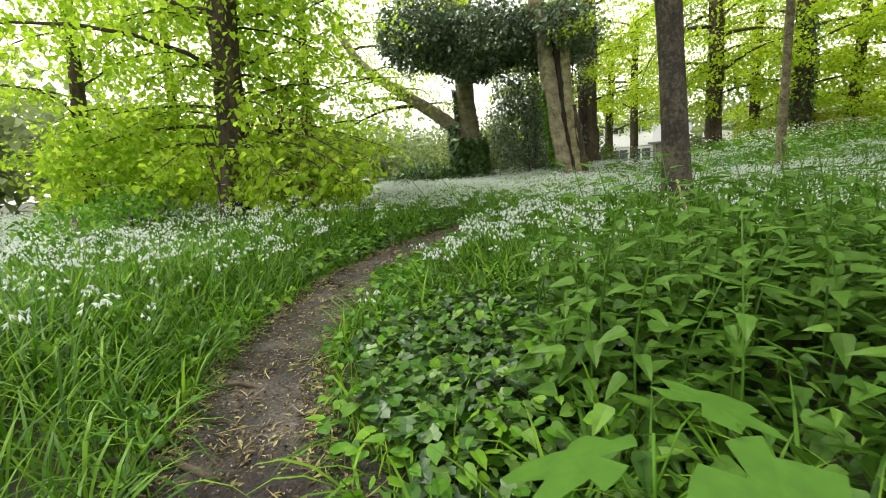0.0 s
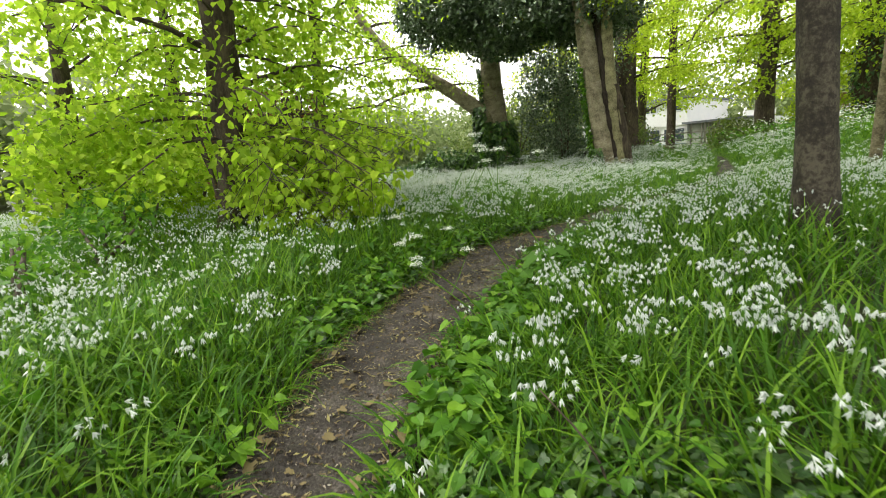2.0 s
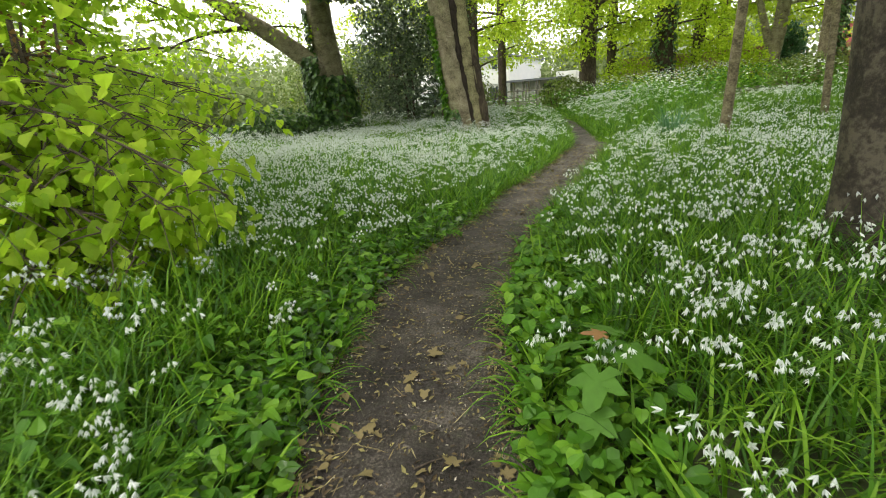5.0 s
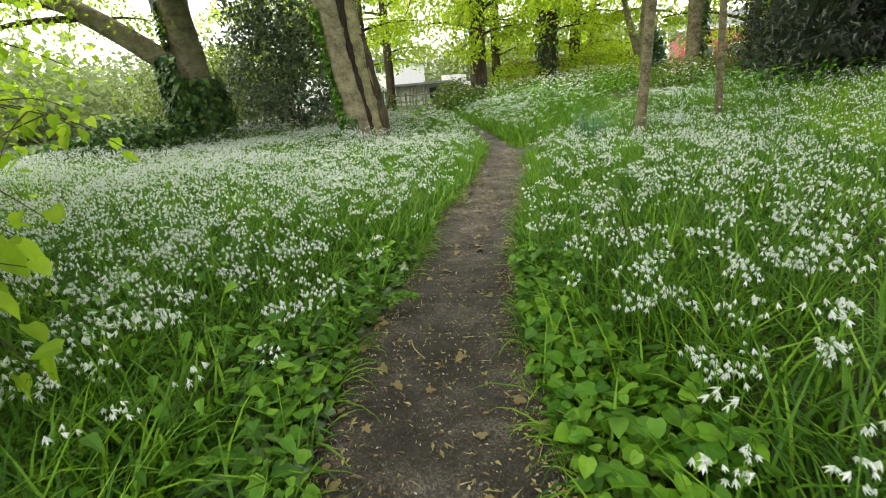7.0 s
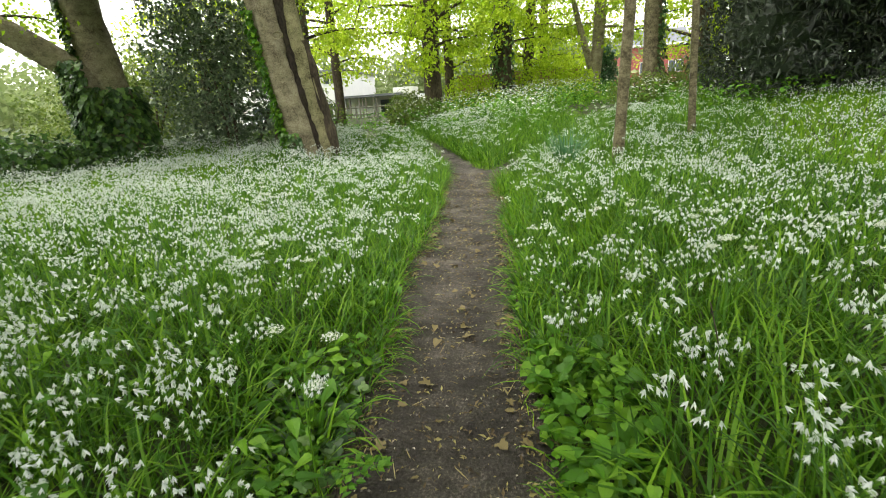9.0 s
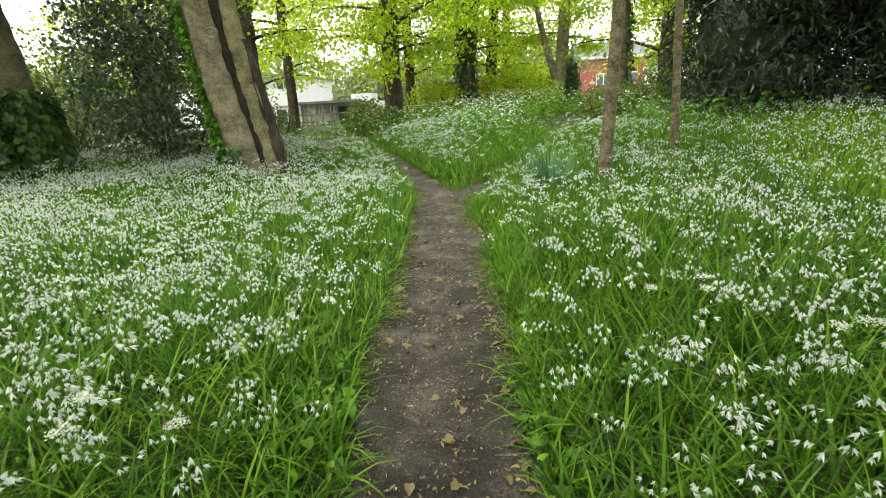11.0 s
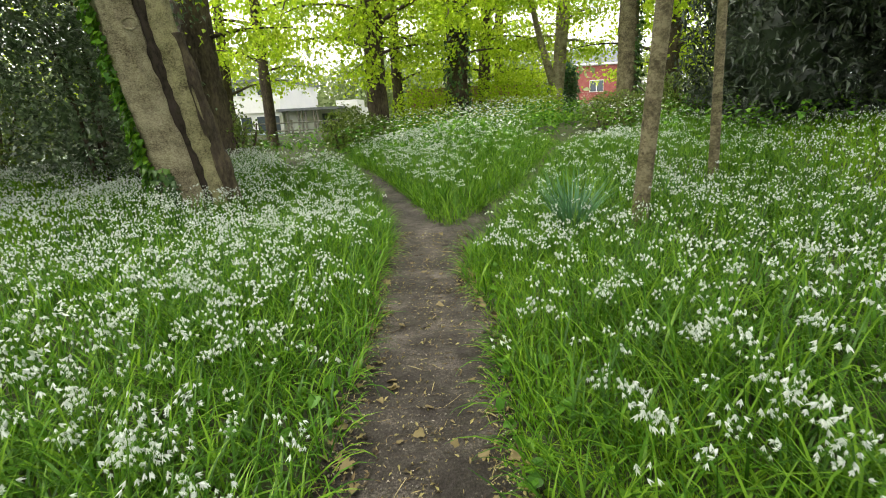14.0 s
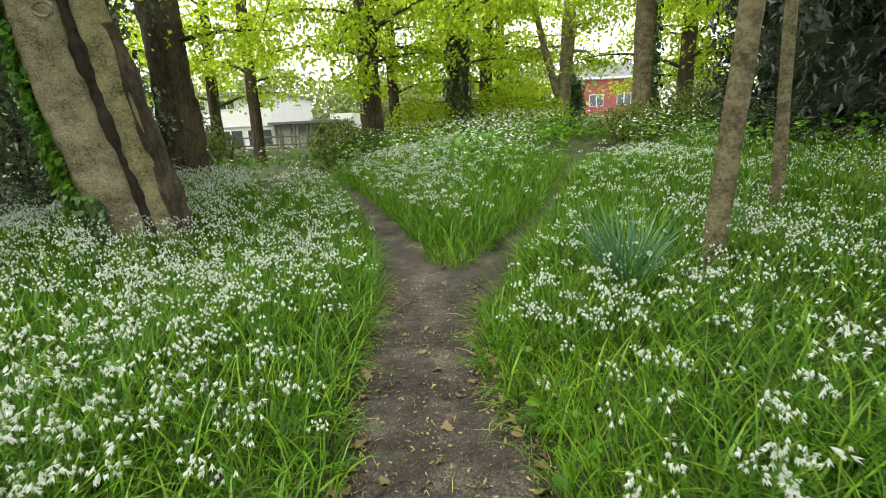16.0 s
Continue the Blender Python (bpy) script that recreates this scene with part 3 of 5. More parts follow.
ivy_on(ivyt, line, trunk_radii(0.42, 0.33, 22, 0.5, 9) + 0.02, 2.2, 4.4, 420, 135, (3.2, 4.4), 0.13)
leaning = spline([(-10.4, 11.9, 3.3), (-11.8, 10.6, 4.7), (-12.6, 9.6, 5.8), (-13, 8.8, 7.2)], 12)
limbs_and_leaves(ivyt, leaning, 12, 3.6, 2.6, 5, 60, 0.12, M_LIME, M_BARK_DARK, 0.75, 0.45, 37, LEAF2, 0.5, 0.2)
limbs_and_leaves(ivyt, line, 9, 4.4, 3.4, 5, 130, 0.12, M_LIME_FAR, M_BARK_DARK, 1.0, 0.3, 36)

# near lime tree with low sprays
lime, line = make_tree((-3.6, 0.85), (-3.2, 1.1, 7.5), 0.24, 0.17, M_BARK_DARK, "lime tree with dark twiggy trunk and low sprays of fresh leaves", 12, 0.05, 0.5, 0.25)
limbs_and_leaves(lime, line, 30, 0.9, 2.6, 6, 40, 0.095, M_LIME, M_TWIG, 0.6, 0.5, 51, LEAF_ROUND, 0.55, 0.3, thick=0.4)
limbs_and_leaves(lime, line, 18, 1.4, 4.2, 7, 46, 0.105, M_LIME, M_TWIG, 0.7, 0.5, 54, LEAF_ROUND, 0.5, 0.35, (2.4, 5.0), 0.5)
limbs_and_leaves(lime, line, 20, 1.9, 3.6, 6, 52, 0.1, M_LIME, M_TWIG, 0.65, 0.45, 58, LEAF_ROUND, 0.5, 0.35, (0.7, 2.7), 0.5)
for bx, by, sd in ((-8.2, -0.9, 55), (-8.0, 4.4, 56), (-11.5, 1.8, 57)):
    t_, line2 = make_tree((bx, by), (bx + 0.4, by + 0.2, 7.5), 0.17, 0.1, M_BARK_DARK, "young lime tree with thin branches and fresh green leaves", sd, 0.1, 0.4, 0.15)
    limbs_and_leaves(t_, line2, 24, 0.8, 3.0, 6, 50, 0.12, M_LIME, M_TWIG, 0.75, 0.4, sd, thick=0.5)


def spray(tree, a, b, n_side, leaves, seed, width=0.55):
    """A hanging branch with side twigs and drooping leaves."""
    r = np.random.default_rng(seed)
    pts = spline([a, (np.array(a) * 0.55 + np.array(b) * 0.45) + np.array([0, 0, 0.18]), b], 10)
    V, F = tube(pts, np.linspace(0.018, 0.004, 10), 6)
    link_mesh("limb", V, F, M_TWIG, tree)
    P = []
    so = Soup()
    for i in range(n_side):
        u = 0.15 + 0.85 * (i + r.random()) / n_side
        p = np.array([np.interp(u, np.linspace(0, 1, 10), pts[:, k]) for k in range(3)])
        ang = r.random() * 6.283
        e = p + np.array([math.cos(ang) * width * (0.4 + 0.8 * r.random()), math.sin(ang) * width * (0.4 + 0.8 * r.random()), -0.05 - 0.5 * r.random()])
        q = spline([p, (p + e) / 2 + np.array([0, 0, 0.06]), e], 6)
        so.put(*tube(q, np.linspace(0.006, 0.002, 6), 4))
        for _ in range(leaves):
            P.append(p + (e - p) * (0.15 + 0.95 * r.random()) + r.normal(0, 0.06, 3))
    so.link("side_twig", M_TWIG, tree)
    P = np.array(P)
    n = len(P)
    s2 = Soup()
    s2.copies(*LEAF_HEART, P, turns(r.random(n) * 6.283, r.normal(-0.75, 0.4, n), r.normal(0, 0.45, n), 0.1 * (0.6 + 0.65 * r.random(n))))
    s2.link("foliage", M_LIME, tree, False)


spray(lime, (-3.4, 1.0, 1.75), (-1.35, 1.7, 1.15), 40, 7, 61)
spray(lime, (-3.4, 1.0, 1.45), (-1.2, 1.5, 0.8), 36, 7, 65)
spray(lime, (-3.3, 1.2, 1.9), (-2.0, 3.3, 1.35), 30, 7, 62)
spray(lime, (-3.4, 0.9, 1.2), (-1.5, 1.1, 0.75), 30, 7, 63)
spray(lime, (-3.4, 0.9, 1.0), (-1.35, 1.5, 0.55), 34, 7, 66)
spray(lime, (-3.4, 1.1, 1.1), (-1.5, 2.0, 0.6), 34, 7, 67)
spray(lime, (-3.0, 1.1, 1.15), (-1.05, 1.55, 0.5), 34, 7, 68)
spray(lime, (-3.0, 0.9, 0.95), (-1.1, 0.95, 0.45), 32, 7, 69)
spray(lime, (-3.2, 1.2, 1.6), (-1.3, 2.3, 1.2), 34, 7, 70)
spray(lime, (-3.3, 1.3, 1.4), (-2.1, 2.4, 0.7), 26, 7, 64)
for a, b, n_, sd in (((-2.6, 1.0, 1.55), (-0.35, 1.65, 0.8), 40, 161), ((-2.4, 0.9, 1.25), (-0.5, 1.15, 0.5), 40, 162), ((-2.5, 1.1, 1.35), (-0.45, 1.4, 0.72), 40, 163), ((-2.6, 0.8, 1.1), (-0.8, 0.75, 0.5), 34, 164),
                     ((-2.4, 1.3, 1.6), (-1.1, 1.9, 1.1), 34, 165), ((-2.6, 0.6, 1.5), (-0.9, 0.6, 0.95), 34, 166), ((-2.3, 1.0, 1.0), (-0.75, 1.1, 0.35), 30, 167)):
    spray(lime, a, b, n_, 8, sd, 0.42)


# ---------------------------------------------------------------- shrubs
def shrub(name, blobs, n, size, mat, label, seed, template=LEAF2, stems=7, pitch=-0.5, bark=None, core=0.0):
    """Shrub of stems and leaf masses; blobs: centre and radii, leaves mostly near the skin."""
    r = np.random.default_rng(seed)
    ob = tagged(new(name), label, "shrub")
    vol = np.array([b[3] * b[4] * b[5] for b in blobs]) ** 0.7
    so = Soup()
    for (cx, cy, cz, rx, ry, rz), w in zip(blobs, vol / vol.sum()):
        m = int(n * w)
        d = r.normal(0, 1, (m, 3))
        d /= np.linalg.norm(d, axis=1)[:, None]
        lump = np.array([1 + 0.28 * noise.noise(Vector(v) * 2.3 + Vector((cx, cy, cz))) + 0.2 * noise.noise(Vector(v) * 6.0) for v in d])
        rad = (1 - 0.55 * r.random(m) ** 1.6) * lump
        P = np.array([cx, cy, cz]) + d * np.array([rx, ry, rz]) * rad[:, None]
        g = height(P[:, 0], P[:, 1])
        keep = P[:, 2] > g
        P = P[keep]
        k = len(P)
        so.copies(*template, P, turns(r.random(k) * 6.283, r.normal(pitch, 0.5, k), r.normal(0, 0.6, k), size * (0.6 + 0.8 * r.random(k))))
    so.link("crown", mat, ob, False)
    # solid lumps added inside the leaves so that no sky shows through
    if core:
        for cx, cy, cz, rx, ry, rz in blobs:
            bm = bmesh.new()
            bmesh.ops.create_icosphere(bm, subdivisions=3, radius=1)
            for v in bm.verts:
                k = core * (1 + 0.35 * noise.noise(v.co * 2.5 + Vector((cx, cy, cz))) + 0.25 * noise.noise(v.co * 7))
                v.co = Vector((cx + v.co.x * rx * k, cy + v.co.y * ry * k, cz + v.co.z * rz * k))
            part("foliage_core", bm, mat, ob)
    for i in range(stems):
        b = blobs[i % len(blobs)]
        x, y = b[0] + r.normal(0, 0.25) * b[3], b[1] + r.normal(0, 0.25) * b[4]
        z = ground_at(x, y)
        e = (x + r.normal(0, 0.4) * b[3], y + r.normal(0, 0.4) * b[4], max(z + 0.5, b[2] + b[5] * 0.5))
        V, F = tube(spline([(x, y, z - 0.05), ((x + e[0]) / 2 + 0.1, (y + e[1]) / 2, (z + e[2]) / 2), e], 8), np.linspace(0.05, 0.012, 8), 6)
        link_mesh("stem", V, F, bark or M_TWIG, ob)
    return ob


shrub("holly", [(-7.3, 14.6, 2.2, 2.0, 1.6, 2.4), (-6.9, 15.1, 2.0, 1.1, 1.3, 2.0), (-7.0, 14.4, 4.6, 2.3, 1.8, 1.9), (-8.6, 15.2, 2.6, 1.4, 1.4, 2.5)], 16500, 0.115, M_HOLLY, "dark glossy holly bush between two big trees", 71)
overhang = shrub("holly", [(-7.2, 11.3, 5.5, 2.4, 1.8, 1.3), (-4.9, 12.4, 5.3, 1.9, 1.5, 1.1), (-8.9, 10.0, 6.1, 1.9, 1.6, 1.3)], 24000, 0.15, M_HOLLY, "dark evergreen foliage overhanging the clearing", 72, stems=0)
for pts in ([(-9.6, 12.7, 4.6), (-8.6, 12.0, 5.3), (-7.0, 11.3, 5.7), (-5.6, 11.6, 5.6)], [(-9.65, 12.65, 5.2), (-9.3, 11.4, 5.8), (-8.9, 9.8, 6.2)], [(-4.55, 11.6, 5.0), (-4.8, 12.2, 5.3), (-5.6, 12.6, 5.5)]):
    link_mesh("stem", *tube(spline(pts, 10), np.linspace(0.07, 0.015, 10), 7), M_BARK_DARK, overhang)
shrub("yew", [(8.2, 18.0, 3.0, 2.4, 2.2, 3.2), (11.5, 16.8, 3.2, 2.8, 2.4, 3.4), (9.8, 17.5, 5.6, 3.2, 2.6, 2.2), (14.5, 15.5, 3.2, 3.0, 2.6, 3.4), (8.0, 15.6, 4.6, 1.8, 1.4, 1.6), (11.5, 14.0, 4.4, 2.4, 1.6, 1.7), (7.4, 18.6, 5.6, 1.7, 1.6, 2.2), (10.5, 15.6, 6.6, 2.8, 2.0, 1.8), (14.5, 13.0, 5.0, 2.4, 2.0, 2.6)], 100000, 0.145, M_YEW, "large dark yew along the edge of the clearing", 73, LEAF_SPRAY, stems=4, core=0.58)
shrub("ivy_mound", [(-10.8, 11.2, 0.6, 1.5, 0.9, 0.8), (-9.7, 11.9, 0.6, 0.9, 0.7, 0.7), (-11.9, 10.6, 0.4, 1.2, 0.8, 0.55)], 4200, 0.12, M_IVY, "mound of dark ivy at the foot of the old tree", 74, LEAF_IVY, 3)
shrub("bush", [(-4.0, 21.6, 1.0, 0.9, 0.9, 1.0), (-3.1, 21.3, 0.9, 0.9, 0.8, 0.8)], 5000, 0.1, M_OLIVE, "twiggy olive-green bush at a tree's foot", 75)
shrub("bush", [(-1.6, 24.2, 1.6, 1.4, 1.0, 1.1), (1.6, 25.3, 1.9, 1.6, 1.0, 1.3), (3.0, 26.6, 1.8, 1.2, 1.0, 1.0)], 9000, 0.11, M_LIME_FAR, "light green hazel bush beyond the meadow", 76)
shrub("bush", [(-6.2, 17.6, 1.0, 1.0, 0.8, 1.1)], 2500, 0.09, M_OLIVE, "twiggy growth round the dark trunk's foot", 77)
shrub("bush", [(-12.5, 15.5, 1.5, 2.5, 1.6, 1.8), (-10.6, 15.5, 2.0, 1.5, 1.2, 2.0)], 9000, 0.1, M_OLIVE, "mixed green bush beside the old tree", 78)
shrub("bush", [(-6.2, -0.8, 1.0, 1.7, 1.0, 1.2), (-7.6, 1.6, 1.1, 1.6, 1.4, 1.3), (-6.4, 3.2, 0.8, 1.5, 1.2, 0.9)], 9500, 0.095, M_LIME, "low yellow-green scrub under the lime trees", 79, LEAF_HEART)
shrub("bush", [(-3.75, 1.0, 1.3, 0.5, 0.5, 1.1), (-3.1, 1.6, 1.9, 0.55, 0.6, 0.5)], 900, 0.05, M_RUST, "reddish twiggy growth on the lime tree's trunk", 80, LEAF2, 40)
shrub("bramble", [(-2.6, -1.0, 0.35, 1.3, 0.6, 0.5), (-0.9, -1.7, 0.3, 1.1, 0.5, 0.45), (-4.4, -0.6, 0.45, 1.2, 0.7, 0.55)], 4200, 0.075, M_HERB, "dark green bramble thicket at the wood's edge", 83, LEAF_NETTLE, 9)
shrub("conifer", [(5.0, 31.0, 2.4, 0.75, 0.75, 1.6)], 3500, 0.14, M_DAFF, "grey-green garden conifer among the far trees", 81)
shrub("bush", [(6.6, 20.2, 1.6, 1.3, 0.9, 0.9), (4.6, 20.0, 1.4, 1.0, 0.7, 0.6)], 6000, 0.08, M_OLIVE, "green undergrowth at the foot of the yew", 82)


def far_trees(name, spots, h, seed, label):
    r = np.random.default_rng(seed)
    so = Soup()
    for x, y in spots:
        for _ in range(12):
            c = np.array([x + r.normal(0, 3.0), y + r.normal(0, 2.5), h * (0.12 + 0.8 * r.random())])
            m = 200
            P = c + r.normal(0, 1, (m, 3)) * np.array([1.9, 1.6, 1.3])
            P[:, 2] = np.abs(P[:, 2])
            so.copies(*LEAF2, P, turns(r.random(m) * 6.283, r.normal(-0.4, 0.6, m), r.normal(0, 0.6, m), 0.6 * (0.6 + 0.8 * r.random(m))))
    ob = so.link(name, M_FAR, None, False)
    return tagged(ob, label, "trees", kind="stuff")


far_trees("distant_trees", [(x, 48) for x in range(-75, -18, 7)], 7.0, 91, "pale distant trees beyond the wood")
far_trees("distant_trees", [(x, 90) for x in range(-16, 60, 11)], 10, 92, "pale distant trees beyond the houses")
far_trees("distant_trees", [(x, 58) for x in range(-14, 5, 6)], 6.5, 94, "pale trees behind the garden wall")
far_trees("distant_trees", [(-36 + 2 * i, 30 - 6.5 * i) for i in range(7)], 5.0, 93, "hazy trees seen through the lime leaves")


# ---------------------------------------------------------------- buildings
def wall_window(house, x, y, z, w, h, mullions, mat=M_FRAMEW):
    win = part("window", box_bm(x, y - 0.02, z, w, 0.08, h), mat, house)
    n = mullions
    for i in range(n):
        px = x - w / 2 + w * (i + 0.5) / n
        part("pane", box_bm(px, y - 0.075, z, w / n - 0.12, 0.03, h - 0.16), M_GLASS, win)
    return win


def building(name, x0, x1, y0, y1, z0, z1, mat, label, roof=1.6):
    house = tagged(new(name), label, "house")
    part("wall", box_bm((x0 + x1) / 2, (y0 + y1) / 2, (z0 + z1) / 2, x1 - x0, y1 - y0, z1 - z0), mat, house)
    bm = bmesh.new()
    o = 0.35
    vs = [bm.verts.new(v) for v in ((x0 - o, y0 - o, z1), (x1 + o, y0 - o, z1), (x1 + o, y1 + o, z1), (x0 - o, y1 + o, z1), (x0 - o, (y0 + y1) / 2, z1 + roof), (x1 + o, (y0 + y1) / 2, z1 + roof))]
    for f in ((0, 1, 5, 4), (2, 3, 4, 5), (0, 4, 3), (1, 2, 5), (3, 2, 1, 0)):
        bm.faces.new([vs[i] for i in f])
    part("roof", bm, M_SLATE, house)
    return house


white = tagged(new("house"), "white-rendered flat-roofed building with a lower wing and porch", "house")
part("wall", box_bm(-17.6, 42.0, 1.8, 9.4, 8.0, 4.8), M_RENDER, white)
part("wall", box_bm(-10.9, 42.2, 0.8, 4.0, 7.6, 2.8), M_RENDER, white)
part("roof", box_bm(-17.6, 41.9, 4.28, 9.9, 8.6, 0.18), M_SLATE, white)
part("fascia", box_bm(-17.6, 37.92, 2.65, 9.5, 0.16, 0.9), M_FRAMEW, white, "white fascia board")
part("roof", box_bm(-10.6, 41.6, 2.28, 4.6, 9.2, 0.16), M_SLATE, white)
for wx in (-13.9, -15.9, -17.9, -19.9):
    wall_window(white, wx, 38.0, 1.45, 1.7, 1.15, 2)
    wall_window(white, wx, 38.0, 3.65, 1.1, 0.7, 2)
part("panel", box_bm(-17.6, 37.95, 0.5, 9.3, 0.09, 0.6), M_BLUE, white, "grey blue panel under the windows")
for px in (-12.25, -11.5, -11.25, -11.0, -10.4, -10.15):
    part("post", box_bm(px, 37.2, 1.05, 0.1, 0.1, 2.4), M_POST, white)
part("door", box_bm(-9.75, 38.36, 0.95, 0.9, 0.1, 2.0), M_GLASS, white)
part("canopy", box_bm(-8.3, 39.0, 2.5, 1.5, 2.0, 0.5), M_FRAMEW, white, "white canopy")
part("wall", box_bm(-8.2, 40.5, 0.9, 1.3, 4.0, 2.7), M_RENDER, white)

fence = tagged(new("fence"), "weathered timber rail fence beside the white building", "fence")
for i in range(9):
    part("post", box_bm(-14.6 + i * 1.3, 30.5, ground_at(-14.6 + i * 1.3, 30.5) + 0.45, 0.1, 0.1, 1.1), M_POST, fence)
for dz in (0.45, 0.85):
    for i in range(8):
        x = -14.6 + i * 1.3
        za, zb = ground_at(x, 30.5) + dz, ground_at(x + 1.3, 30.5) + dz
        V, F = tube([(x, 30.45, za), (x + 1.3, 30.45, zb)], [0.04, 0.04], 6)
        link_mesh("rail", V, F, M_POST, fence)

brick = building("house", 13.4, 21.5, 72.0, 80.0, 0.0, 6.6, M_BRICK, "two-storey red brick house with white windows beyond the trees", 2.4)
for wx in (16.4, 19.9):
    wall_window(brick, wx, 72.0, 4.0, 1.8, 1.5, 2)
    wall_window(brick, wx, 72.0, 1.4, 1.8, 1.3, 2)
part("eaves", box_bm(17.45, 71.9, 6.7, 8.9, 0.3, 0.3), M_FRAMEW, brick)
gw = tagged(new("garden_wall"), "old brown brick garden wall beyond the trees", "wall")
part("wall", box_bm(0.3, 33.0, 1.6, 7.4, 0.35, 2.4), M_BROWNBRICK, gw)
part("coping", box_bm(0.3, 33.0, 2.86, 7.5, 0.45, 0.12), M_BROWNBRICK, gw)
shed = tagged(new("shed"), "low white outbuilding with a flat roof beyond the garden wall", "shed")
part("wall", box_bm(0.2, 40.0, 1.8, 5.0, 4.0, 3.2), M_RENDER, shed)
part("roof", box_bm(0.2, 40.0, 3.5, 5.4, 4.4, 0.2), M_FRAMEW, shed)


# ---------------------------------------------------------------- meadow
def scatter(n, x0, x1, y0, y1, keep):
    x, y = x0 + (x1 - x0) * rng.random(n), y0 + (y1 - y0) * rng.random(n)
    e = edge(x, y)
    k = keep(x, y, e)
    x, y, e = x[k], y[k], e[k]
    return x, y, height(x, y, e), e


def patch(x, y, s=0.7, o=0.0):
    """Slow pattern 0..1 over the plan, for patches of denser and thinner growth."""
    return 0.5 + 0.25 * (np.sin(x * 1.9 * s + 1.3 * np.sin(y * 1.1 * s + o)) + np.sin(y * 2.3 * s + 1.7 * np.sin(x * 1.4 * s + 2 + o)))


def in_view(x, y):
    return (x < 6.2 + 0.75 * np.clip(y - 4, 0, 40)) & (y > -3.2) & (x > -13.5) & (y < 24)


def nettle_zone(x, y):
    return np.hypot((x - 4.95) / 0.85, (y + 0.1) / 0.95)


def ivy_zone(x, y):
    return np.hypot(((x - 4.0) * 0.8 + (y + 0.85) * 0.6) / 0.62, ((y + 0.85) * 0.8 - (x - 4.0) * 0.6) / 0.72) / 1.15


def leafy(x, y, e):
    """Broad-leaved strip on both sides of the path's middle stretch."""
    return (y > -0.4) & (y < 4.3) & (e < 0.22 + 0.42 * patch(x, y, 2.2, 1))


def tall(x, y):
    """How tall the meadow stands."""
    return 0.95 + 0.5 * patch(x, y, 0.6, 1.0)


def fine_zone(x, y):
    """Bright fine grass beside the path, short of the fork."""
    return (x > 0.3) & (y > 5.6) & (y < 10.6) & (x < 0.95 + 0.7 * patch(x, y, 1.3, 2))


def leek_leaves(name, n, lo, hi, K, wide, label, box):
    x, y, z, e = scatter(n, *box, lambda x, y, e: in_view(x, y) & (e > lo) & (e < hi) & (rng.random(len(x)) < (0.55 + 0.6 * patch(x, y, 1.5)) * np.where(leafy(x, y, e), 0.1, 1.0) * (0.25 + 0.75 * step(0.3, 1.0, np.hypot(x - 0.1, (y - 11.2) * 0.8))) * np.where(fine_zone(x, y), 0.4, 1.0) * np.where((x > 1.8) & (y < 4.5), 0.75, 1.0)) & (nettle_zone(x, y) > 0.85) & (ivy_zone(x, y) > 0.9))
    m = len(x)
    L = (0.22 + 0.26 * rng.random(m)) * tall(x, y) * (0.78 + 0.22 * step(0.0, 0.5, e))
    V, F = blades(np.stack([x, y, z - 0.01], -1), rng.random(m) * 6.283, L, wide * (0.6 + 0.7 * rng.random(m)), 0.1 + 0.45 * rng.random(m), 0.5 + 1.6 * rng.random(m), K)
    # far blades take the lighter lawn colour to offset the crowns' shade
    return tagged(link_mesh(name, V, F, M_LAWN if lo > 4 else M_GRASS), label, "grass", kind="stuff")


leek_leaves("grass", 215000, 0.0, 1.4, 4, 0.0125, "arching strap-like green leek leaves beside the path", (-3, 7, -3.2, 18))
leek_leaves("grass", 150000, 1.4, 4.2, 3, 0.0165, "dense green leek leaves in the meadow", (-6, 9, -3.2, 20))
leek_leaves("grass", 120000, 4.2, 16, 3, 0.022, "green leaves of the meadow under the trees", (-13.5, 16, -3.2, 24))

x, y, z, e = scatter(32000, -20, 20, -16, 26, lambda x, y, e: ~in_view(x, y) & (e > 0.05))
m = len(x)
V, F = blades(np.stack([x, y, z], -1), rng.random(m) * 6.283, 0.2 + 0.25 * rng.random(m), np.full(m, 0.06), 0.2 + 0.5 * rng.random(m), 0.4 + 1.2 * rng.random(m), 3)
tagged(link_mesh("grass", V, F, M_GRASS), "rough grass of the meadow's outer parts", "grass", kind="stuff")
x, y, z, e = scatter(240000, -3.5, 6.5, -3.2, 17, lambda x, y, e: in_view(x, y) & (e > -0.06) & (e < np.where(np.hypot(x - 0.1, (y - 11.2) * 0.8) < 0.9, 2.0, np.where(fine_zone(x, y), 1.2, 0.55))) & (rng.random(len(x)) < np.where(e < 0.25, 0.6, 0.3) * (0.25 + patch(x, y, 1.1, 3)) + 0.5 * (np.hypot(x - 0.1, (y - 11.2) * 0.8) < 0.8) + 0.45 * fine_zone(x, y)) & (nettle_zone(x, y) > 1))
m = len(x)
V, F = blades(np.stack([x, y, z], -1), rng.random(m) * 6.283, (0.05 + 0.11 * rng.random(m) * (0.5 + step(-0.1, 0.3, e))) * np.where(fine_zone(x, y) & (e > 0.08), 1.7, 1.0), 0.0045 + 0.0035 * rng.random(m), 0.1 + 0.6 * rng.random(m), 0.3 + 1.2 * rng.random(m), 3)
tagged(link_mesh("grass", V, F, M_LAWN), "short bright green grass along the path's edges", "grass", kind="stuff")


